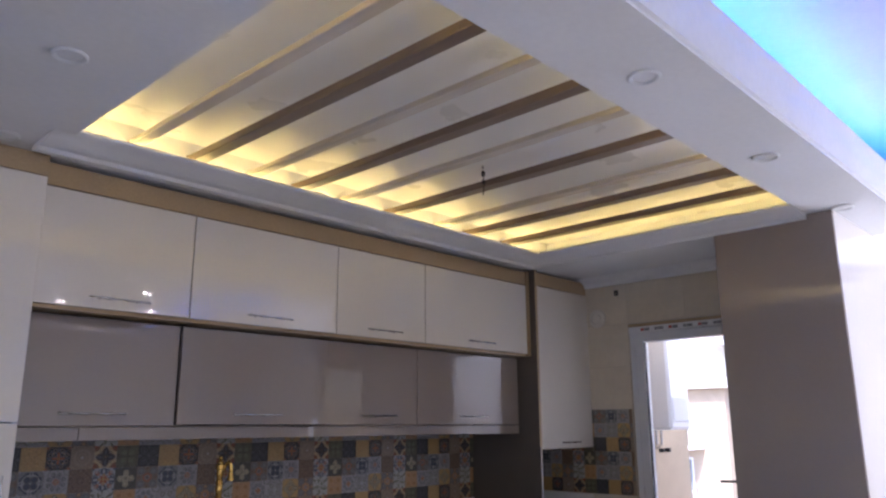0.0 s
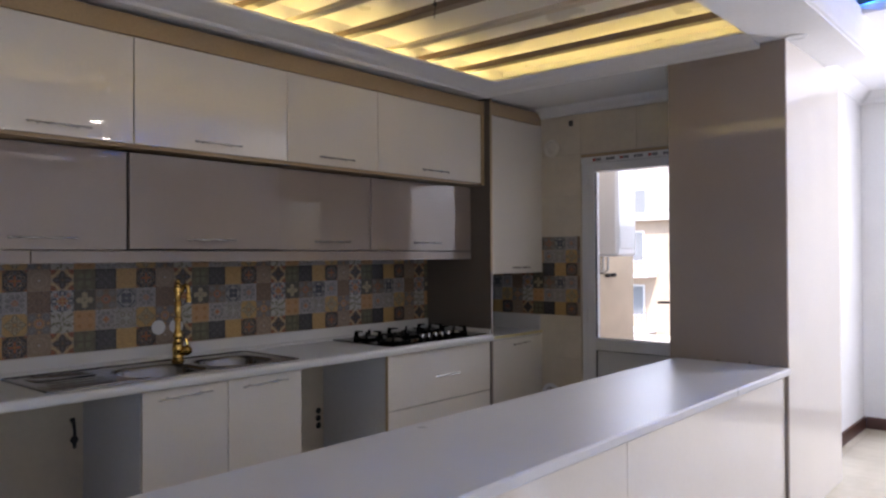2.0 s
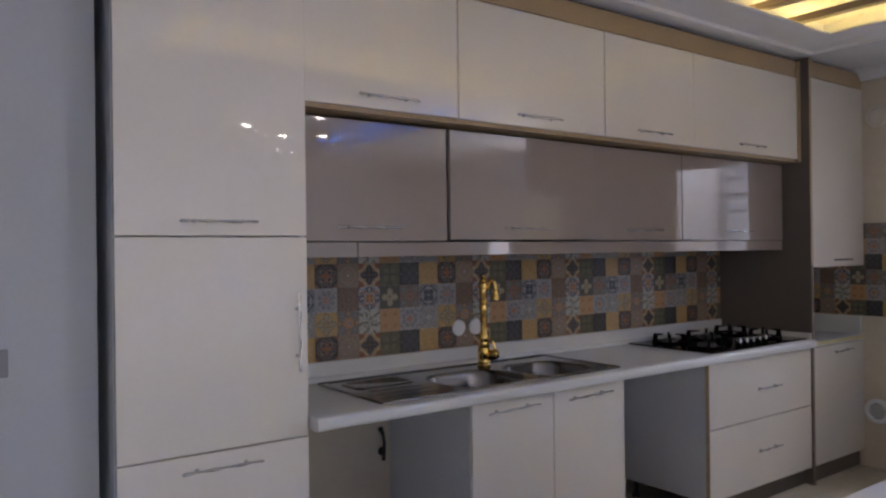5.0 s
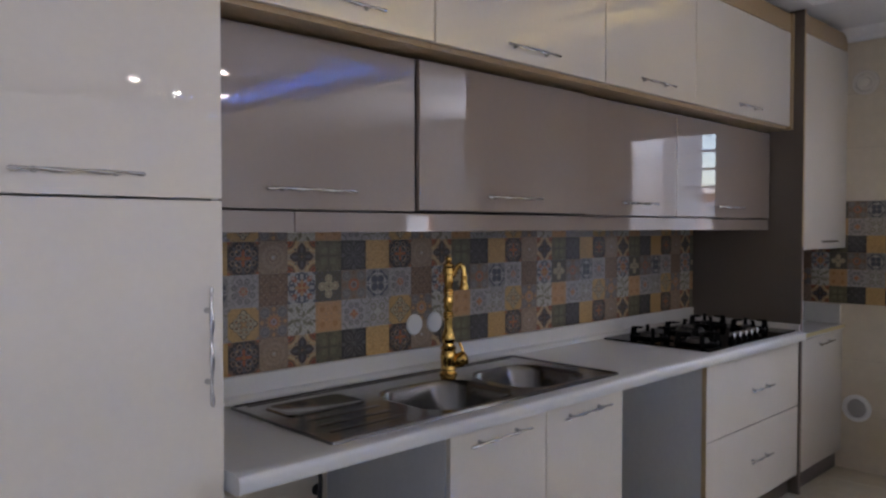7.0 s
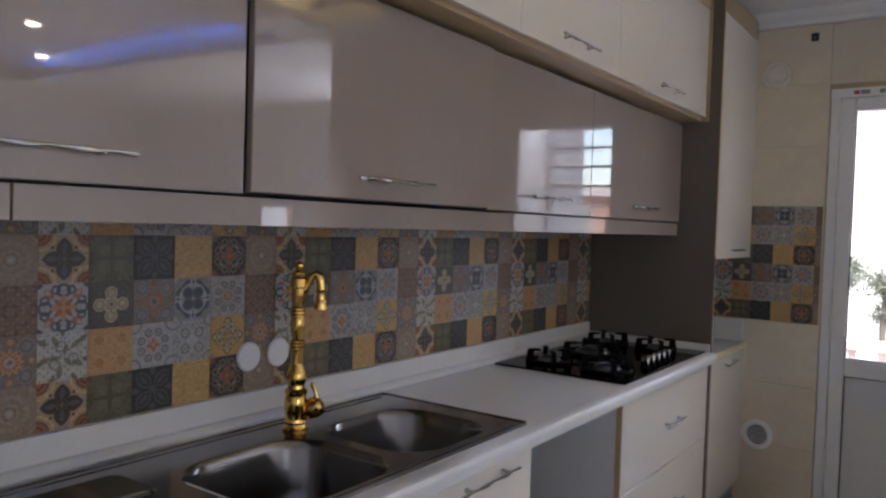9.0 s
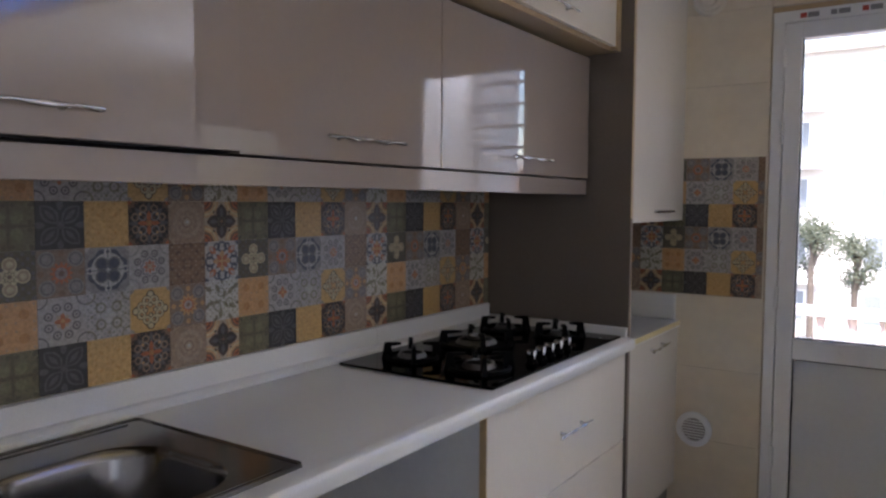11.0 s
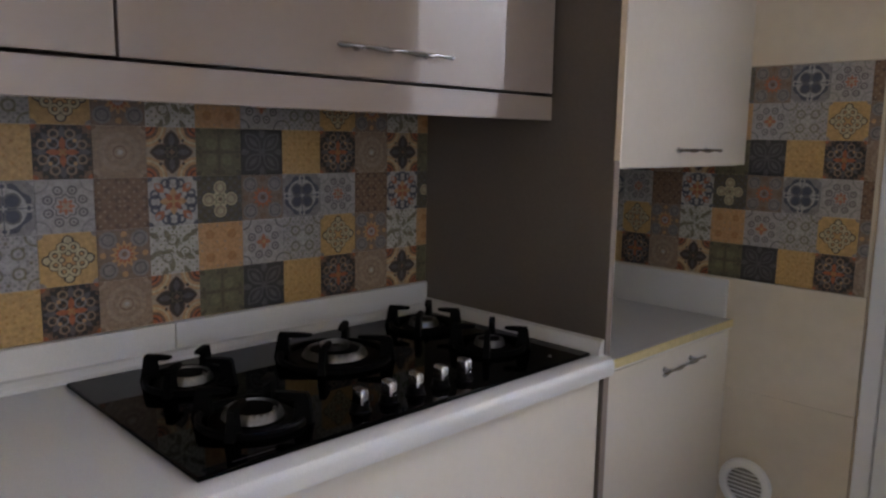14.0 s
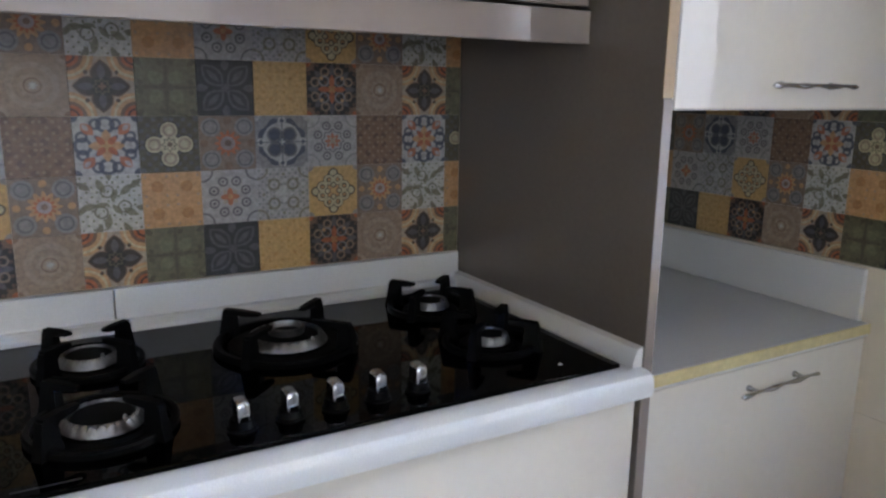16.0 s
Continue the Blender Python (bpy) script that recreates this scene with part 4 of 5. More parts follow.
for x, y, r, turn in ((2.41, -0.200, 0.040, 40), (2.405, -0.440, 0.046, 40), (2.71, -0.245, 0.062, 42), (3.025, -0.178, 0.034, 38), (3.015, -0.405, 0.032, 38)):
    burner(x, y, r)
    pan_support(x, y, r + (0.014 if r < 0.036 else 0.006), turn)
part("inner_ring", turned(2.71, -0.245, [(0.030, HZ + 0.021), (0.031, HZ + 0.032), (0.026, HZ + 0.034), (0.024, HZ + 0.026)], 24, closed=False), BURNER, hob)
for x, y in ((2.405 + 0.035, -0.440 - 0.040), (2.41 + 0.03, -0.200 - 0.036), (2.71 + 0.040, -0.245 - 0.060), (3.025 + 0.028, -0.178 - 0.03), (3.015 + 0.028, -0.405 - 0.03)):
    part("spark_pin", turned(x - 0.012, y + 0.012, [(0.0032, HZ), (0.0032, HZ + 0.020), (0.002, HZ + 0.024)], 8), BURNER, hob)
for k in range(5):
    x, y = 2.557 + 0.0640 * k, -0.529 + 0.0015 * k
    kn = part("knob", turned(x, y, [(0.019, HZ), (0.019, HZ + 0.003), (0.0165, HZ + 0.005), (0.0155, HZ + 0.014), (0.0140, HZ + 0.016)], 24), CAST_IRON, hob, "black knob with a chrome grip")
    grip = rings([rounded(x, y, w, d, 0.0035, HZ + z, 3) for w, d, z in ((0.0150, 0.024, 0.010), (0.0170, 0.028, 0.014), (0.0165, 0.028, 0.036), (0.0140, 0.025, 0.040), (0.0110, 0.021, 0.0415))])
    part("grip", grip, CHROME, kn)
part("print_mark", block(2.30, 2.37, -0.566, -0.563, WZ1 + 0.0086, WZ1 + 0.0088), RUBBER, hob)
part("print_mark", block(3.060, 3.066, -0.540, -0.534, WZ1 + 0.0086, WZ1 + 0.0088), PLASTIC, hob)

# ---- sink ----
sink = thing("kitchen_sink", ((SX0 + SX1) / 2, -0.3, WZ1), "brushed steel sink with two bowls and a ridged drainer", "sink")
SZ = WZ1 + 0.005
BOWLS = ((0.905, -0.372, 0.385, 0.345), (1.312, -0.365, 0.355, 0.335))


def outline(bm, pts):
    vs = [bm.verts.new(p) for p in pts]
    return [bm.edges.new((vs[i], vs[(i + 1) % len(vs)])) for i in range(len(vs))]


bm = bmesh.new()
edges = outline(bm, rounded((SX0 + SX1) / 2, (SY0 + SY1) / 2, SX1 - SX0 - 0.014, SY1 - SY0 - 0.014, 0.012, SZ))
for cx, cy, w, h in BOWLS:
    edges += outline(bm, rounded(cx, cy, w, h, 0.11, SZ, 8))
bmesh.ops.triangle_fill(bm, use_beauty=True, edges=edges)
rings([rounded((SX0 + SX1) / 2, (SY0 + SY1) / 2, SX1 - SX0 - o, SY1 - SY0 - o, 0.012, z) for o, z in ((0.014, SZ), (0.010, SZ + 0.003), (0.003, SZ + 0.003), (0.0, SZ - 0.0045))], False, bm)
part("deck", bm, STEEL, sink)
for cx, cy, w, h in BOWLS:
    loops = [rounded(cx, cy, w - 2 * o, h - 2 * o, 0.11 - o * 0.4, z, 8) for o, z in ((0, SZ), (0.004, SZ - 0.004), (0.010, SZ - 0.02), (0.018, SZ - 0.11), (0.030, SZ - 0.140), (0.055, SZ - 0.152), (0.10, SZ - 0.156))]
    bm = rings(loops, False)
    bm.faces.new([v for v in bm.verts][-36:])
    bowl = part("bowl", bm, STEEL, sink)
    part("drain", turned(cx, cy, [(0.045, SZ - 0.156), (0.043, SZ - 0.150), (0.034, SZ - 0.150), (0.030, SZ - 0.1545)], 24), CHROME, bowl)
# pressed drainer: a raised tray behind, a ridged field in front, and a frame line round the deck
part("drainer_panel", rings([rounded(0.525, -0.215, 0.27 - 2 * o, 0.15 - 2 * o, 0.022, z) for o, z in ((0, SZ - 0.0005), (0.004, SZ + 0.004), (0.010, SZ + 0.004), (0.016, SZ + 0.0012))]), STEEL, sink, "pressed drainer panel")
for k in range(3):
    y = -0.350 - 0.066 * k
    part("drainer_ridge", rings([rounded(0.53 - 0.012 * k, y, 0.25 - 2 * o, 0.026 - 2 * o, 0.010 - o, z, 3) for o, z in ((0, SZ - 0.0005), (0.003, SZ + 0.0010), (0.008, SZ + 0.0016))]), STEEL, sink)
for x0, x1, y0, y1 in ((0.37, 1.53, -0.098, -0.092), (0.37, 1.53, -0.557, -0.551)):
    part("deck_bead", block(x0, x1, y0, y1, SZ - 0.0005, SZ + 0.0022, 0.0008), STEEL, sink)

# ---- tap ----
FX, FY = 1.118, -0.165
tap = thing("kitchen_tap", (FX, FY, SZ), "tall ornate polished brass kitchen tap behind the sink", "tap")
body = [(0.031, 0.0), (0.032, 0.005), (0.027, 0.010), (0.025, 0.016), (0.028, 0.022), (0.026, 0.030), (0.027, 0.045), (0.029, 0.060), (0.028, 0.075), (0.025, 0.086), (0.028, 0.092), (0.028, 0.098), (0.021, 0.104), (0.020, 0.112), (0.024, 0.122), (0.025, 0.132), (0.021, 0.148), (0.016, 0.160), (0.0135, 0.168)]
part("body", turned(FX, FY, [(r, SZ + z) for r, z in body], 32), GOLD, tap)
stem = [(0.0132, 0.166), (0.0125, 0.190)]
for z in (0.212, 0.292):
    stem += [(0.0135, z - 0.012), (0.0165, z - 0.010), (0.0165, z - 0.006), (0.0135, z - 0.004), (0.0170, z - 0.002), (0.0170, z + 0.003), (0.0135, z + 0.005), (0.0160, z + 0.007), (0.0160, z + 0.011), (0.0120, z + 0.014)]
    stem += [(0.0140, z + 0.03), (0.0155, z + 0.045), (0.0150, z + 0.060)]
stem += [(0.0185, 0.356), (0.0185, 0.376), (0.0150, 0.380), (0.0165, 0.386), (0.0165, 0.390), (0.0090, 0.395), (0.0075, 0.400), (0.0100, 0.406), (0.0095, 0.412), (0.0040, 0.418)]
part("stem", turned(FX, FY, [(r * 1.14, SZ + z) for r, z in stem], 28), GOLD, tap)
ahead = Vector((0.64, -0.77, 0))
arm = [(0.008, 0.345), (0.018, 0.350), (0.026, 0.368), (0.033, 0.384), (0.042, 0.389), (0.050, 0.382), (0.054, 0.366), (0.055, 0.348)]
spout = part("spout", tube([Vector((FX, FY, SZ + z)) + ahead * d for d, z in arm], [0.009, 0.009, 0.0085, 0.0095, 0.0105, 0.0105, 0.010, 0.0105], 16), GOLD, tap)
tip = Vector((FX, FY, SZ)) + ahead * 0.055
part("nozzle", turned(tip.x, tip.y, [(0.010, SZ + 0.350), (0.0125, SZ + 0.346), (0.0105, SZ + 0.338), (0.0130, SZ + 0.324), (0.0165, SZ + 0.308), (0.0165, SZ + 0.302), (0.0120, SZ + 0.301)], 20), GOLD, spout)
lever = part("lever", tube([Vector((FX, FY, SZ + z)) + ahead * d for d, z in ((0.018, 0.044), (0.030, 0.048), (0.042, 0.054), (0.056, 0.061), (0.064, 0.065), (0.068, 0.067))], [0.017, 0.022, 0.026, 0.025, 0.019, 0.006], 20), GOLD, tap)
part("lever_pin", tube([Vector((FX, FY, SZ + z)) + ahead * d for d, z in ((0.052, 0.078), (0.046, 0.098), (0.040, 0.112), (0.038, 0.118))], [0.0055, 0.0045, 0.006, 0.003], 10), GOLD, lever)

# ---- wall fittings ----


def round_cover(name, x, z, r, label):
    t = thing(name, (x, 0, z), label, "cover plate", "wall cover plates")
    bm = turned(0, 0, [(r, 0.0), (r, 0.003), (r * 0.9, 0.006)], 24)
    bmesh.ops.rotate(bm, verts=bm.verts, cent=(0, 0, 0), matrix=Matrix.Rotation(radians(90), 3, "X"))
    bmesh.ops.translate(bm, verts=bm.verts, vec=(x, -0.0095, z))
    part("plate", bm, PLASTIC, t)


round_cover("blank_cover", 1.095, 1.005, 0.038, "round white blank cover on the patterned tiles")
round_cover("blank_cover", 1.195, 1.005, 0.038, "round white blank cover on the patterned tiles")


def wall_socket(x, y, z, holes, upright=True):
    t = thing("socket_box", (x, y, z), "black empty socket boxes in the tiled wall", "socket")
    for k in range(holes):
        bm = turned(0, 0, [(0.019, 0.0), (0.019, 0.004), (0.016, 0.006), (0.014, -0.002)], 20)
        bmesh.ops.rotate(bm, verts=bm.verts, cent=(0, 0, 0), matrix=Matrix.Rotation(radians(90), 3, "X"))
        dz = k * 0.046
        bmesh.ops.translate(bm, verts=bm.verts, vec=(x, y - 0.002, z - dz))
        part("box", bm, RUBBER, t)


wall_socket(0.273, -0.008, 1.023, 1)
wall_socket(2.165, 0.0, 0.40, 3)
wall_socket(0.672, 0.0, 0.50, 1)
t = thing("supply_pipe", (0.655, -0.06, 0.3), "grey water pipe hanging in the empty appliance bay", "pipe")
part("pipe", tube([(0.66, -0.012, 0.60), (0.655, -0.04, 0.585), (0.655, -0.05, 0.55), (0.660, -0.035, 0.47)], [0.012, 0.008, 0.007, 0.009], 10), RUBBER, t)


def wall_disc(parent, name, prof, y, z, material, closed):
    """A turned piece whose axis points out of the end wall."""
    bm = turned(0, 0, prof, 32, closed=closed)
    bmesh.ops.rotate(bm, verts=bm.verts, cent=(0, 0, 0), matrix=Matrix.Rotation(radians(-90), 3, "Y"))
    bmesh.ops.translate(bm, verts=bm.verts, vec=(END - 0.0095, y, z))
    part(name, bm, material, parent)


t = thing("duct_collar", (END, -0.665, 0.35), "round white plastic duct collar in the tiled wall", "duct collar")
wall_disc(t, "collar", [(0.050, 0.0), (0.050, 0.010), (0.056, 0.013), (0.070, 0.010), (0.076, 0.004), (0.076, 0.0)], -0.665, 0.35, PLASTIC, False)
wall_disc(t, "inside", [(0.0495, 0.0), (0.0495, 0.002)], -0.665, 0.35, DARK_VOID, True)
for k in range(7):
    h = -0.036 + 0.012 * k
    half = math.sqrt(0.049 ** 2 - h ** 2)
    part("grille_bar", block(END - 0.0165, END - 0.0125, -0.665 - half, -0.665 + half, 0.35 + h - 0.0018, 0.35 + h + 0.0018), PLASTIC, t)
t = thing("flue_cover", (END, -0.685, 2.155), "round white plastic flue cover with a raised hub", "flue cover")
wall_disc(t, "collar", [(0.046, 0.0), (0.046, 0.008), (0.052, 0.014), (0.060, 0.014), (0.067, 0.006), (0.068, 0.0)], -0.685, 2.155, FLUE, False)
wall_disc(t, "plate", [(0.0455, 0.0), (0.0455, 0.003), (0.030, 0.004), (0.026, 0.012), (0.018, 0.014)], -0.685, 2.155, FLUE, True)
t = thing("junction_box", (END, -0.849, 2.326), "small black square junction hole in the beige tiles", "junction box")
bm = block(END - 0.013, END - 0.0085, -0.866, -0.832, 2.306, 2.346, 0.002)
part("box", bm, RUBBER, t)
part("screw", block(END - 0.016, END - 0.012, -0.853, -0.845, 2.318, 2.326, 0.001), CHROME, t)

# light switch on the grey wall
t = thing("wall_switch", (-0.80, -0.50, 1.08), "dark grey switch plate on the pale grey wall", "switch")
part("plate", block(-0.86, -0.785, -0.509, -0.5005, 1.045, 1.12, 0.003), PRINT_GREY, t)

# ---- balcony door ----
dr = tagged(new("door_1"), "white plastic balcony door, glazed above a grey panel", "door", kind="structure")
dr.location = (END, -1.4, 0)
FX0, FX1 = END - 0.006, END + 0.075


def framed(y0, y1, z0, z1, w, x0, x1):
    bm = block(x0, x1, y0, y0 + w, z0, z1, 0.004)
    block(x0, x1, y1 - w, y1, z0, z1, 0.004, bm=bm)
    block(x0, x1, y0 + w, y1 - w, z1 - w, z1, 0.004, bm=bm)
    return bm


part("door_frame", framed(DY0, DY1 - 0.002, 0.0, DZ - 0.022, 0.045, FX0, FX1), PVC, dr)
leaf = framed(DY0 + 0.047, DY1 - 0.050, 0.02, DZ - 0.070, 0.062, FX0 - 0.010, FX1 - 0.02)
block(FX0 - 0.010, FX1 - 0.02, DY0 + 0.109, DY1 - 0.112, 0.700, 0.782, 0.004, bm=leaf)
block(FX0 - 0.010, FX1 - 0.02, DY0 + 0.109, DY1 - 0.112, 0.02, 0.10, 0.004, bm=leaf)
lf = part("leaf", leaf, PVC, dr)
part("panel", block(FX0 + 0.012, FX0 + 0.036, DY0 + 0.112, DY1 - 0.115, 0.103, 0.697, 0.002), PVC_PANEL, lf)
for b in ((DY0 + 0.107, DY1 - 0.110, 0.695, 0.702), (DY0 + 0.107, DY1 - 0.110, 0.098, 0.105)):
    part("gasket", block(FX0 + 0.002, FX0 + 0.013, *b), RUBBER, lf)
for y in (DY0 + 0.108, DY1 - 0.116):
    part("gasket", block(FX0 + 0.002, FX0 + 0.013, y, y + 0.006, 0.105, 0.695), RUBBER, lf)
pane = part("pane", block(FX0 + 0.020, FX0 + 0.026, DY0 + 0.1095, DY1 - 0.1125, 0.783, DZ - 0.1325), GLASS, lf)
pane.visible_shadow = False
for y in (DY0 + 0.1095, DY1 - 0.1165):
    part("gasket", block(FX0 - 0.004, FX0 + 0.018, y, y + 0.004, 0.784, DZ - 0.134), RUBBER, lf)
part("gasket", block(FX0 - 0.004, FX0 + 0.018, DY0 + 0.114, DY1 - 0.117, 0.783, 0.787), RUBBER, lf)
hd = part("handle_plate", block(FX0 - 0.018, FX0 - 0.0102, DY0 + 0.066, DY0 + 0.094, 0.95, 1.16, 0.003), RUBBER, lf)
part("lever", tube([(FX0 - 0.017, DY0 + 0.08, 1.06), (FX0 - 0.055, DY0 + 0.08, 1.06), (FX0 - 0.058, DY0 + 0.10, 1.06), (FX0 - 0.056, DY0 + 0.25, 1.056)], 0.008, 10), RUBBER, hd)
for z in (0.25, 0.90, 1.55, 1.85):
    part("hinge", tube([(FX0 - 0.016, DY1 - 0.049, z), (FX0 - 0.016, DY1 - 0.049, z + 0.09)], 0.008, 10), PVC, dr)
part("film_strip", block(FX0 - 0.0085, FX0 - 0.0065, DY0, DY1 - 0.004, DZ - 0.066, DZ - 0.024), PLASTIC, dr, "protective film with red and grey print")
for k in range(7):
    y = DY1 - 0.10 - k * 0.105
    part("print_bar", block(FX0 - 0.0095, FX0 - 0.0086, y - 0.022, y, DZ - 0.055, DZ - 0.036), PRINT_RED if k % 2 == 0 else PRINT_GREY, dr)
    part("print_bar", block(FX0 - 0.0095, FX0 - 0.0086, y - 0.066, y - 0.026, DZ - 0.055, DZ - 0.036), PRINT_GREY, dr)
reveal = block(END - 0.002, END + 0.13, DY1 - 0.0015, DY1 + 0.0005, 0, DZ)
block(END - 0.002, END + 0.13, DY0, DY1, DZ - 0.022, DZ - 0.001, bm=reveal)
structure("trim_door", reveal, TAN, "rough brown reveal edge round the balcony door", "reveal")

# ---- peninsula and pantry tower ----
PZ = 0.806
t = thing("peninsula", (1.4, -2.28, 0), "white breakfast peninsula with a glossy cream front", "peninsula")
part("top", block(-0.35, 3.058, -2.558, -1.955, PZ - 0.036, PZ, 0.006), WORKTOP, t)
for k in range(2):
    a = -0.30 + k * 1.68
    part("front_panel", block(a, a + 1.677, -2.525, -2.507, 0.10, PZ - 0.038, 0.0015), CREAM, t)
part("back_panel", block(-0.30, 3.055, -2.02, -2.002, 0.10, PZ - 0.038), CARCASS, t)
part("end_panel", block(-0.32, -0.302, -2.525, -2.0, 0.0, PZ - 0.038), TAUPE_SATIN, t)
part("plinth", block(-0.30, 3.055, -2.47, -2.08, 0, 0.10), TAUPE_SATIN, t)
t = thing("pantry_tower", (3.5, -2.28, 0), "full-height pantry unit with a glossy taupe side and cream front", "cabinet")
part("side_panel", block(3.062, 3.082, -2.540, -1.925, 0, SOFFIT - 0.002, 0.0015), TAUPE, t)
part("front_panel", block(3.084, 4.116, -2.540, -2.520, 0.0, SOFFIT - 0.002, 0.0015), CREAM, t)
part("body", block(3.084, 4.116, -2.518, -1.94, 0, SOFFIT - 0.004), CARCASS, t)
part("screw_cap", block(3.0605, 3.0622, -2.36, -2.35, PZ + 0.001, PZ + 0.012), RUBBER, t)
part("screw_cap", block(3.0605, 3.0622, -2.20, -2.185, PZ + 0.001, PZ + 0.008), RUBBER, t)

# ---- balcony ----
structure("balcony_floor", block(END + 0.14, 5.35, -3.2, -0.45, -0.15, -0.02), BEIGE_STONE, "beige tiled balcony floor", "floor")
structure("balcony_wall", block(END + 0.14, 5.24, -0.62, -0.45, -0.02, 2.75), BEIGE_STONE, "beige tiled balcony side wall", "wall")
structure("balcony_ceiling", block(END + 0.14, 5.4, -2.18, -0.45, 2.75, 2.9), PLASTER, "white balcony ceiling", "ceiling")
structure("balcony_parapet", block(5.242, 5.34, -2.18, -0.45, -0.02, 0.45, 0.01), PLASTER, "white balcony parapet", "parapet")
t = thing("balcony_window", (5.24, -1.4, 1.7), "white horizontal window bars above the balcony parapet", "window bars")
for z in (1.69, 1.84, 1.99, 2.14, 2.29):
    part("bar", block(5.22, 5.26, -2.15, -1.43, z, z + 0.020, 0.003), PRINT_GREY, t)
for y in (-1.45, -2.14):
    part("post", block(5.215, 5.265, y - 0.02, y + 0.02, 0.455, 2.74, 0.003), PVC, t)
t = thing("water_heater", (4.55, -0.75, 1.33), "white wall-hung water heater on the balcony", "water heater")
part("case", block(4.42, 4.74, -0.90, -0.625, 1.36, 2.08, 0.02), PLASTIC, t)
part("panel", block(4.45, 4.71, -0.906, -0.901, 1.42, 1.60, 0.002), PVC_PANEL, t)
for x in (4.45, 4.55, 4.63):
    part("pipe", tube([(x, -0.70, 1.359), (x, -0.70, 1.25), (x, -0.66, 1.22), (x, -0.625, 1.22)], 0.010, 8), CHROME, t)
t = thing("pipe_valve", (4.75, -0.63, 1.20), "two small black valves on the balcony wall", "valve")
for x in (4.74, 4.84):
    part("valve", tube([(x, -0.621, 1.20), (x, -0.66, 1.20)], 0.016, 10), RUBBER, t)
# ---- outside ----
GROUND = -6.0
structure("ground", block(-60, 400, -250, 250, GROUND - 0.3, GROUND), ASPHALT, "grey paved ground outside", "ground")


def apartment(x, y0, y1, storeys, wall, label):
    t = thing("apartment_building", (x, (y0 + y1) / 2, GROUND), label, "building")
    part("wall", block(x, x + 12, y0, y1, GROUND, GROUND + 3.1 * storeys), wall, t)
    part("roof", block(x - 0.5, x + 12.3, y0 - 0.5, y1 + 0.5, GROUND + 3.1 * storeys, GROUND + 3.1 * storeys + 0.45), FACADE, t)
    n = int((y1 - y0) / 4.2)
    for s in range(storeys):
        z = GROUND + 3.1 * s
        for k in range(n):
            y = y0 + (k + 0.5) * (y1 - y0) / n
            w = part("window", block(x - 0.05, x + 0.02, y - 0.95, y + 0.95, z + 0.75, z + 2.55), PVC, t)
            for a in (-0.87, 0.04):
                part("pane", block(x - 0.07, x - 0.051, y + a, y + a + 0.83, z + 0.85, z + 2.45), DARK_GLASS, w)
            if s and k % 2 == 0:
                bal = part("balcony", block(x - 1.3, x - 0.08, y - 1.7, y + 1.7, z - 0.1, z + 0.12), PLASTER, t)
                bm = block(x - 1.28, x - 1.22, y - 1.68, y + 1.68, z + 1.0, z + 1.06)
                for j in range(12):
                    yy = y - 1.66 + j * 0.3
                    block(x - 1.27, x - 1.23, yy, yy + 0.04, z + 0.12, z + 1.0, bm=bm)
                part("railing", bm, PRINT_GREY, bal)
    return t


apartment(46, -6, 22, 5, FACADE, "pale apartment building with balconies across the street")
apartment(52, 26, 48, 5, FACADE, "pale apartment building farther down the street")
apartment(40, -46, -12, 3, FACADE_WARM, "low brick-coloured apartment building across the street")


def balustrade(x, y0, y1, z):
    t = thing("balustrade", (x, (y0 + y1) / 2, z), "pale stone balustrade of the terrace outside", "balustrade")
    part("base", block(x - 0.25, x + 0.25, y0, y1, GROUND, z, 0.01), FACADE_PINK, t)
    part("rail", block(x - 0.2, x + 0.2, y0, y1, z + 0.8, z + 0.95, 0.02), FACADE, t)
    n = int((y1 - y0) / 0.45)
    for k in range(n):
        y = y0 + (k + 0.5) * (y1 - y0) / n
        part("baluster", turned(x, y, [(0.10, z), (0.10, z + 0.1), (0.05, z + 0.18), (0.12, z + 0.4), (0.05, z + 0.65), (0.09, z + 0.8)], 10), FACADE_PINK, t)


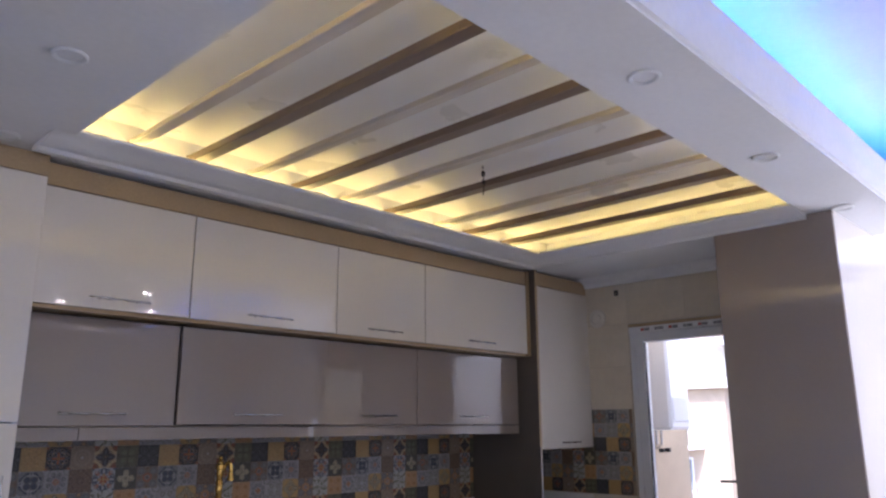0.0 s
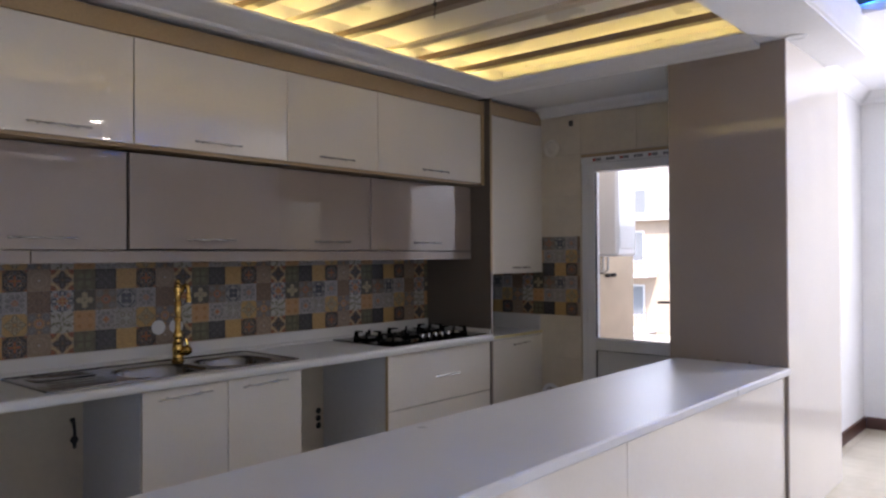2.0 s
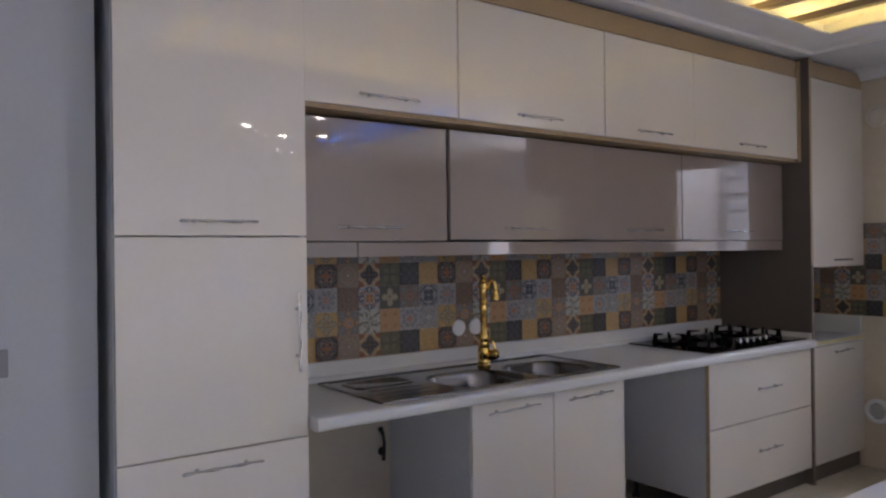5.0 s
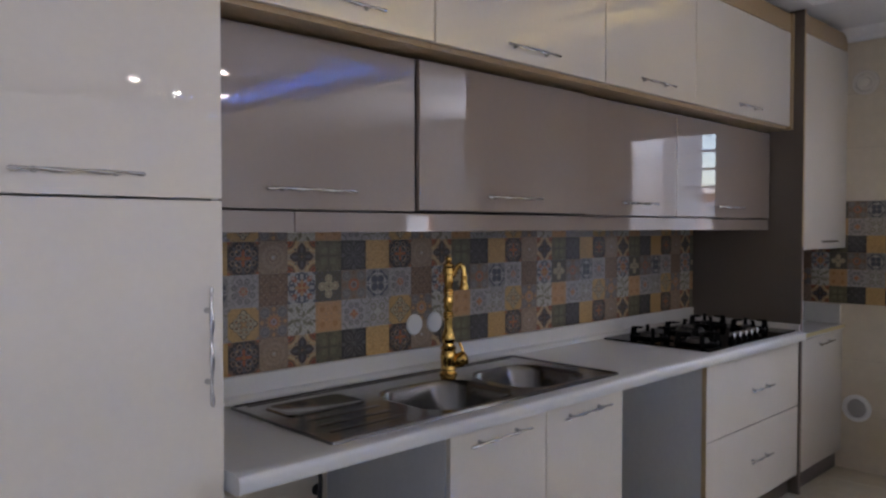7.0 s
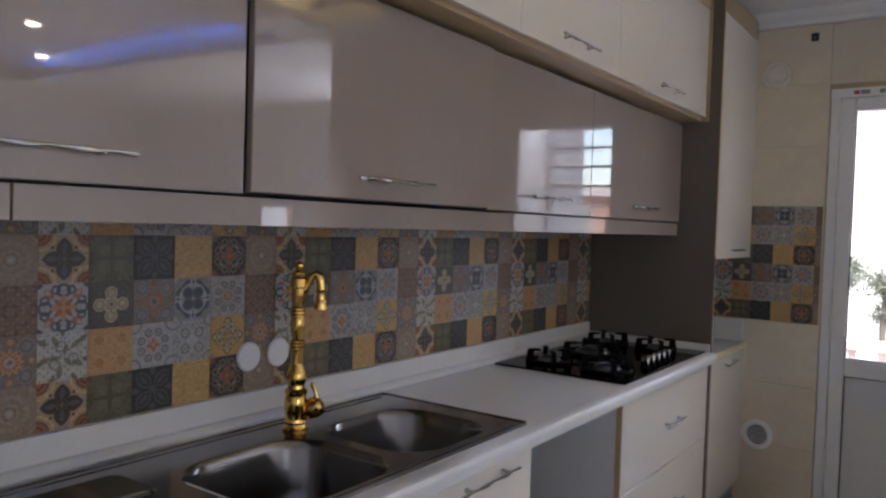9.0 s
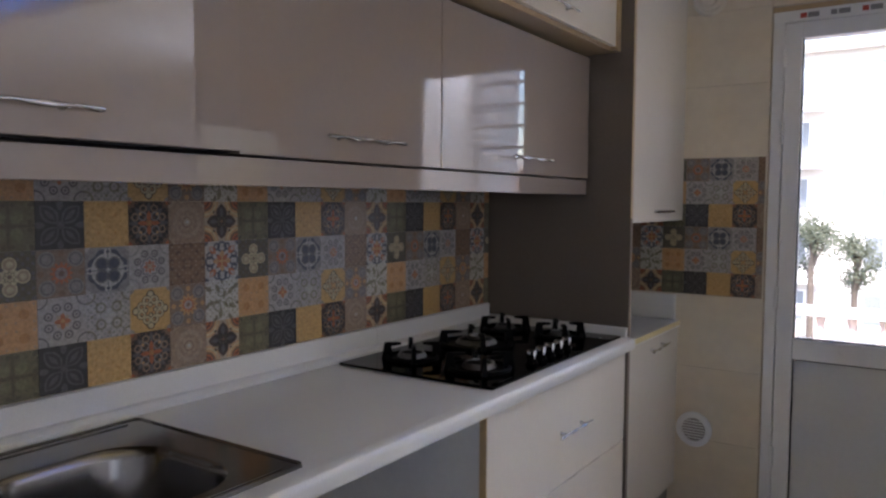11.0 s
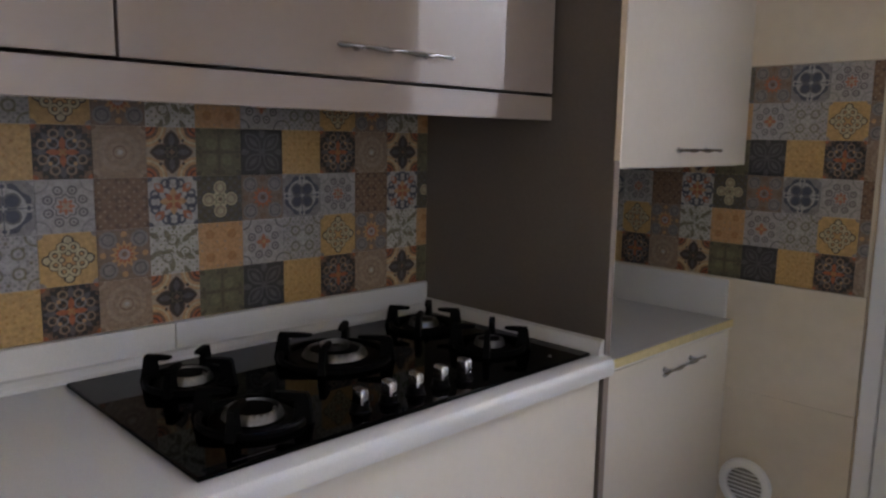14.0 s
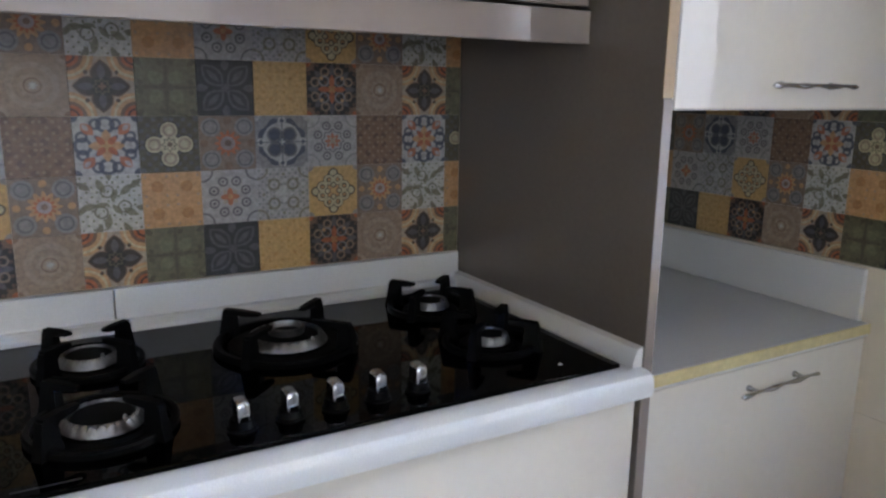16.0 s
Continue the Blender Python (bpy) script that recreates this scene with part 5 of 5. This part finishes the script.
def tree(x, y, top, spread, seed):
    rnd = random.Random(seed)
    t = thing("tree", (x, y, GROUND), "small dusty green street tree beyond the balcony", "tree")
    bole = top - 1.5
    bm = tube([(x, y, GROUND - 0.05), (x + 0.05, y, GROUND + 1.2), (x - 0.04, y + 0.05, bole), (x, y, top - 0.5)], [0.15, 0.13, 0.09, 0.03], 10)
    heads = []
    for k in range(9):
        a, up = k * 2.4 + rnd.random(), rnd.uniform(0.1, 0.95)
        reach = spread * rnd.uniform(0.45, 1.0) * (1.15 - 0.6 * up)
        tip = (x + math.cos(a) * reach, y + math.sin(a) * reach, bole + (top - bole) * up)
        heads.append(tip)
        tube([(x, y, bole - 0.4 + up), ((x + tip[0]) / 2, (y + tip[1]) / 2, tip[2] - 0.25), tip], [0.05, 0.035, 0.012], 6, bm)
    part("trunk", bm, BARK, t)
    co, faces = [], []
    for hx, hy, hz in heads:
        size = rnd.uniform(0.3, 0.5)
        for _ in range(230):
            d = Vector((rnd.gauss(0, 1), rnd.gauss(0, 1), rnd.gauss(0, 0.8))) * size * 0.55
            p = Vector((hx, hy, hz)) + d
            u = Vector((rnd.gauss(0, 1), rnd.gauss(0, 1), rnd.gauss(0, 1))).normalized()
            v = u.orthogonal().normalized()
            long_, wide_ = rnd.uniform(0.035, 0.07), rnd.uniform(0.02, 0.035)
            i = len(co)
            co += [p - u * long_, p + v * wide_ + u.cross(v) * 0.012, p + u * long_, p - v * wide_ + u.cross(v) * 0.012]
            faces.append((i, i + 1, i + 2, i + 3))
    me = bpy.data.meshes.new("crown")
    me.from_pydata(co, [], faces)
    me.materials.append(LEAF)
    crown_ob = new("crown", me)
    crown_ob.parent = t
    crown_ob.location = -Vector((x, y, GROUND))


tree(25, 1.65, 0.85, 0.55, 3)
tree(26.5, 0.62, 0.25, 0.5, 5)
apartment(39, 13.5, 19.5, 3, FACADE_TAN, "low tan building at the end of the street")
balustrade(14, -6, 12, -1.3)


# ---- tiles: patterned band, beige wall tiles, floor tiles ----
MOTIF_MAT = {k: motif_material(k) for k in MOTIFS}
_cells = {}


def cell_mesh(key, w, h, u0, u1, v0, v1):
    """One printed square: a thin slab facing -y, its origin at the lower left of the whole square."""
    tag = (key, w, h, u0, u1, v0, v1)
    if tag not in _cells:
        g, d = 0.0002, 0.006
        x0, x1, z0, z1 = u0 * w + g, u1 * w - g, v0 * h + g, v1 * h - g
        f, e = -d, -d + 0.0004
        co = [(x0, 0, z0), (x1, 0, z0), (x1, 0, z1), (x0, 0, z1), (x0, e, z0), (x1, e, z0), (x1, e, z1), (x0, e, z1)]
        b = 0.0004
        co += [(x0 + b, f, z0 + b), (x1 - b, f, z0 + b), (x1 - b, f, z1 - b), (x0 + b, f, z1 - b)]
        faces = [(8, 9, 10, 11)]
        for i in range(4):
            j = (i + 1) % 4
            faces += [(4 + i, 4 + j, 8 + j, 8 + i), (i, j, 4 + j, 4 + i)]
        me = bpy.data.meshes.new("tile")
        me.from_pydata(co, [], faces)
        uv = me.uv_layers.new(name="UVMap")
        for loop in me.loops:
            p = me.vertices[loop.vertex_index].co
            uv.data[loop.index].uv = (p.x / w, p.z / h)
        me.materials.append(MOTIF_MAT[key])
        _cells[tag] = me
    return _cells[tag]


def lay_band(parent, origin, turn, w, h, x_from, x_to, phase_x, phase_col, z0, rows, z_top):
    """Printed squares from x_from to x_to along a wall, upwards from z0."""
    first = math.floor((x_from - phase_x) / w)
    last = math.ceil((x_to - phase_x) / w)
    for k in range(first, last):
        a = phase_x + k * w
        u0, u1 = max(0.0, (x_from - a) / w), min(1.0, (x_to - a) / w)
        if u1 - u0 < 0.03:
            continue
        for r, row in enumerate(rows):
            v1 = min(1.0, (z_top - z0 - r * h) / h)
            if v1 < 0.05:
                continue
            ob = new("tile", cell_mesh(row + str((k + phase_col) % 6), w, h, round(u0, 4), round(u1, 4), 0.0, round(v1, 4)))
            ob.parent = parent
            ob.matrix_basis = Matrix.Translation(origin) @ Matrix.Rotation(turn, 4, "Z") @ Matrix.Translation((a, 0, z0 + r * h))


band = tagged(new("backsplash"), "patchwork of patterned tiles in ochre, grey and brown", "backsplash", kind="structure")
lay_band(band, (0, -0.0015, 0), 0.0, 0.1035, 0.1, 0.058, 3.188, 2.945, 0, 0.9155, "ACBAC", 1.379)
band2 = tagged(new("backsplash_end"), "patchwork of patterned tiles beside the balcony door", "backsplash", kind="structure")
# on the end wall: distance runs from the corner towards the door
lay_band(band2, (END - 0.0015, 0, 0), radians(-90), 0.0955, 0.0955, 0.004, 0.918, 0.414, 1, 0.932, "ACBACB", 1.505)

_slabs = {}


def slab(x0, x1, z0, z1, material, depth=0.008):
    """A glazed tile facing -y with eased edges, its origin at the lower left."""
    w, h = round(x1 - x0, 3), round(z1 - z0, 3)
    if (w, h, material.name) not in _slabs:
        g, b = 0.0005, 0.0008
        ring = lambda o, y: [(g + o, y, g + o), (w - g - o, y, g + o), (w - g - o, y, h - g - o), (g + o, y, h - g - o)]
        co = ring(0, 0) + ring(0, -depth + b) + ring(b, -depth)
        faces = [(8, 9, 10, 11)]
        for i in range(4):
            j = (i + 1) % 4
            faces += [(4 + i, 4 + j, 8 + j, 8 + i), (i, j, 4 + j, 4 + i)]
        me = bpy.data.meshes.new("tile")
        me.from_pydata(co, [], faces)
        me.materials.append(material)
        _slabs[(w, h, material.name)] = me
    return _slabs[(w, h, material.name)]


end_tiles = tagged(new("end_wall_tiling"), "large beige glazed wall tiles with fine joints", "wall tiles", kind="structure")


def end_tile(a, b, z0, z1):
    if b - a < 0.006 or z1 - z0 < 0.02:
        return
    ob = new("tile", slab(a, b, z0, z1, WALL_TILE))
    ob.parent = end_tiles
    ob.matrix_basis = Matrix.Translation((END - 0.0005, 0, 0)) @ Matrix.Rotation(radians(-90), 4, "Z") @ Matrix.Translation((a, 0, z0))


ROWS = [0.0, 0.31, 0.62, 0.931]
UPPER = [1.506, 1.80, 2.10, 2.385]
for rows in (ROWS, UPPER):
    for z0, z1 in zip(rows, rows[1:]):
        for a, b in ((0.0, 0.47), (0.47, 0.926)):
            end_tile(a, b, z0, z1)
        end_tile(-DY0, 1.94, z0, z1)
end_tile(0.918, 0.926, 0.931, 1.506)
for a, b in ((0.926, 1.36), (1.36, 1.78)):
    end_tile(a, b, DZ + 0.002, 2.385)

floor_tiles = tagged(new("floor_tiling"), "glossy cream floor tiles with fine joints", "floor tiles", kind="structure")
SIDE = 0.6
for i in range(math.ceil((EAST - WEST) / SIDE)):
    for j in range(math.ceil(-SOUTH / SIDE)):
        x, y = WEST + i * SIDE, -(j + 1) * SIDE
        w = min(SIDE, EAST - x)
        ob = new("tile", slab(0, w, 0, SIDE, FLOOR_TILE, 0.006))
        ob.parent = floor_tiles
        ob.matrix_basis = Matrix.Translation((x, y + SIDE, -0.006)) @ Matrix.Rotation(radians(-90), 4, "X") @ Matrix.Rotation(0, 4, "Z")
        ob.matrix_basis = Matrix.Translation((x, y, -0.006)) @ Matrix(((1, 0, 0, 0), (0, 0, 1, 0), (0, -1, 0, 0), (0, 0, 0, 1)))
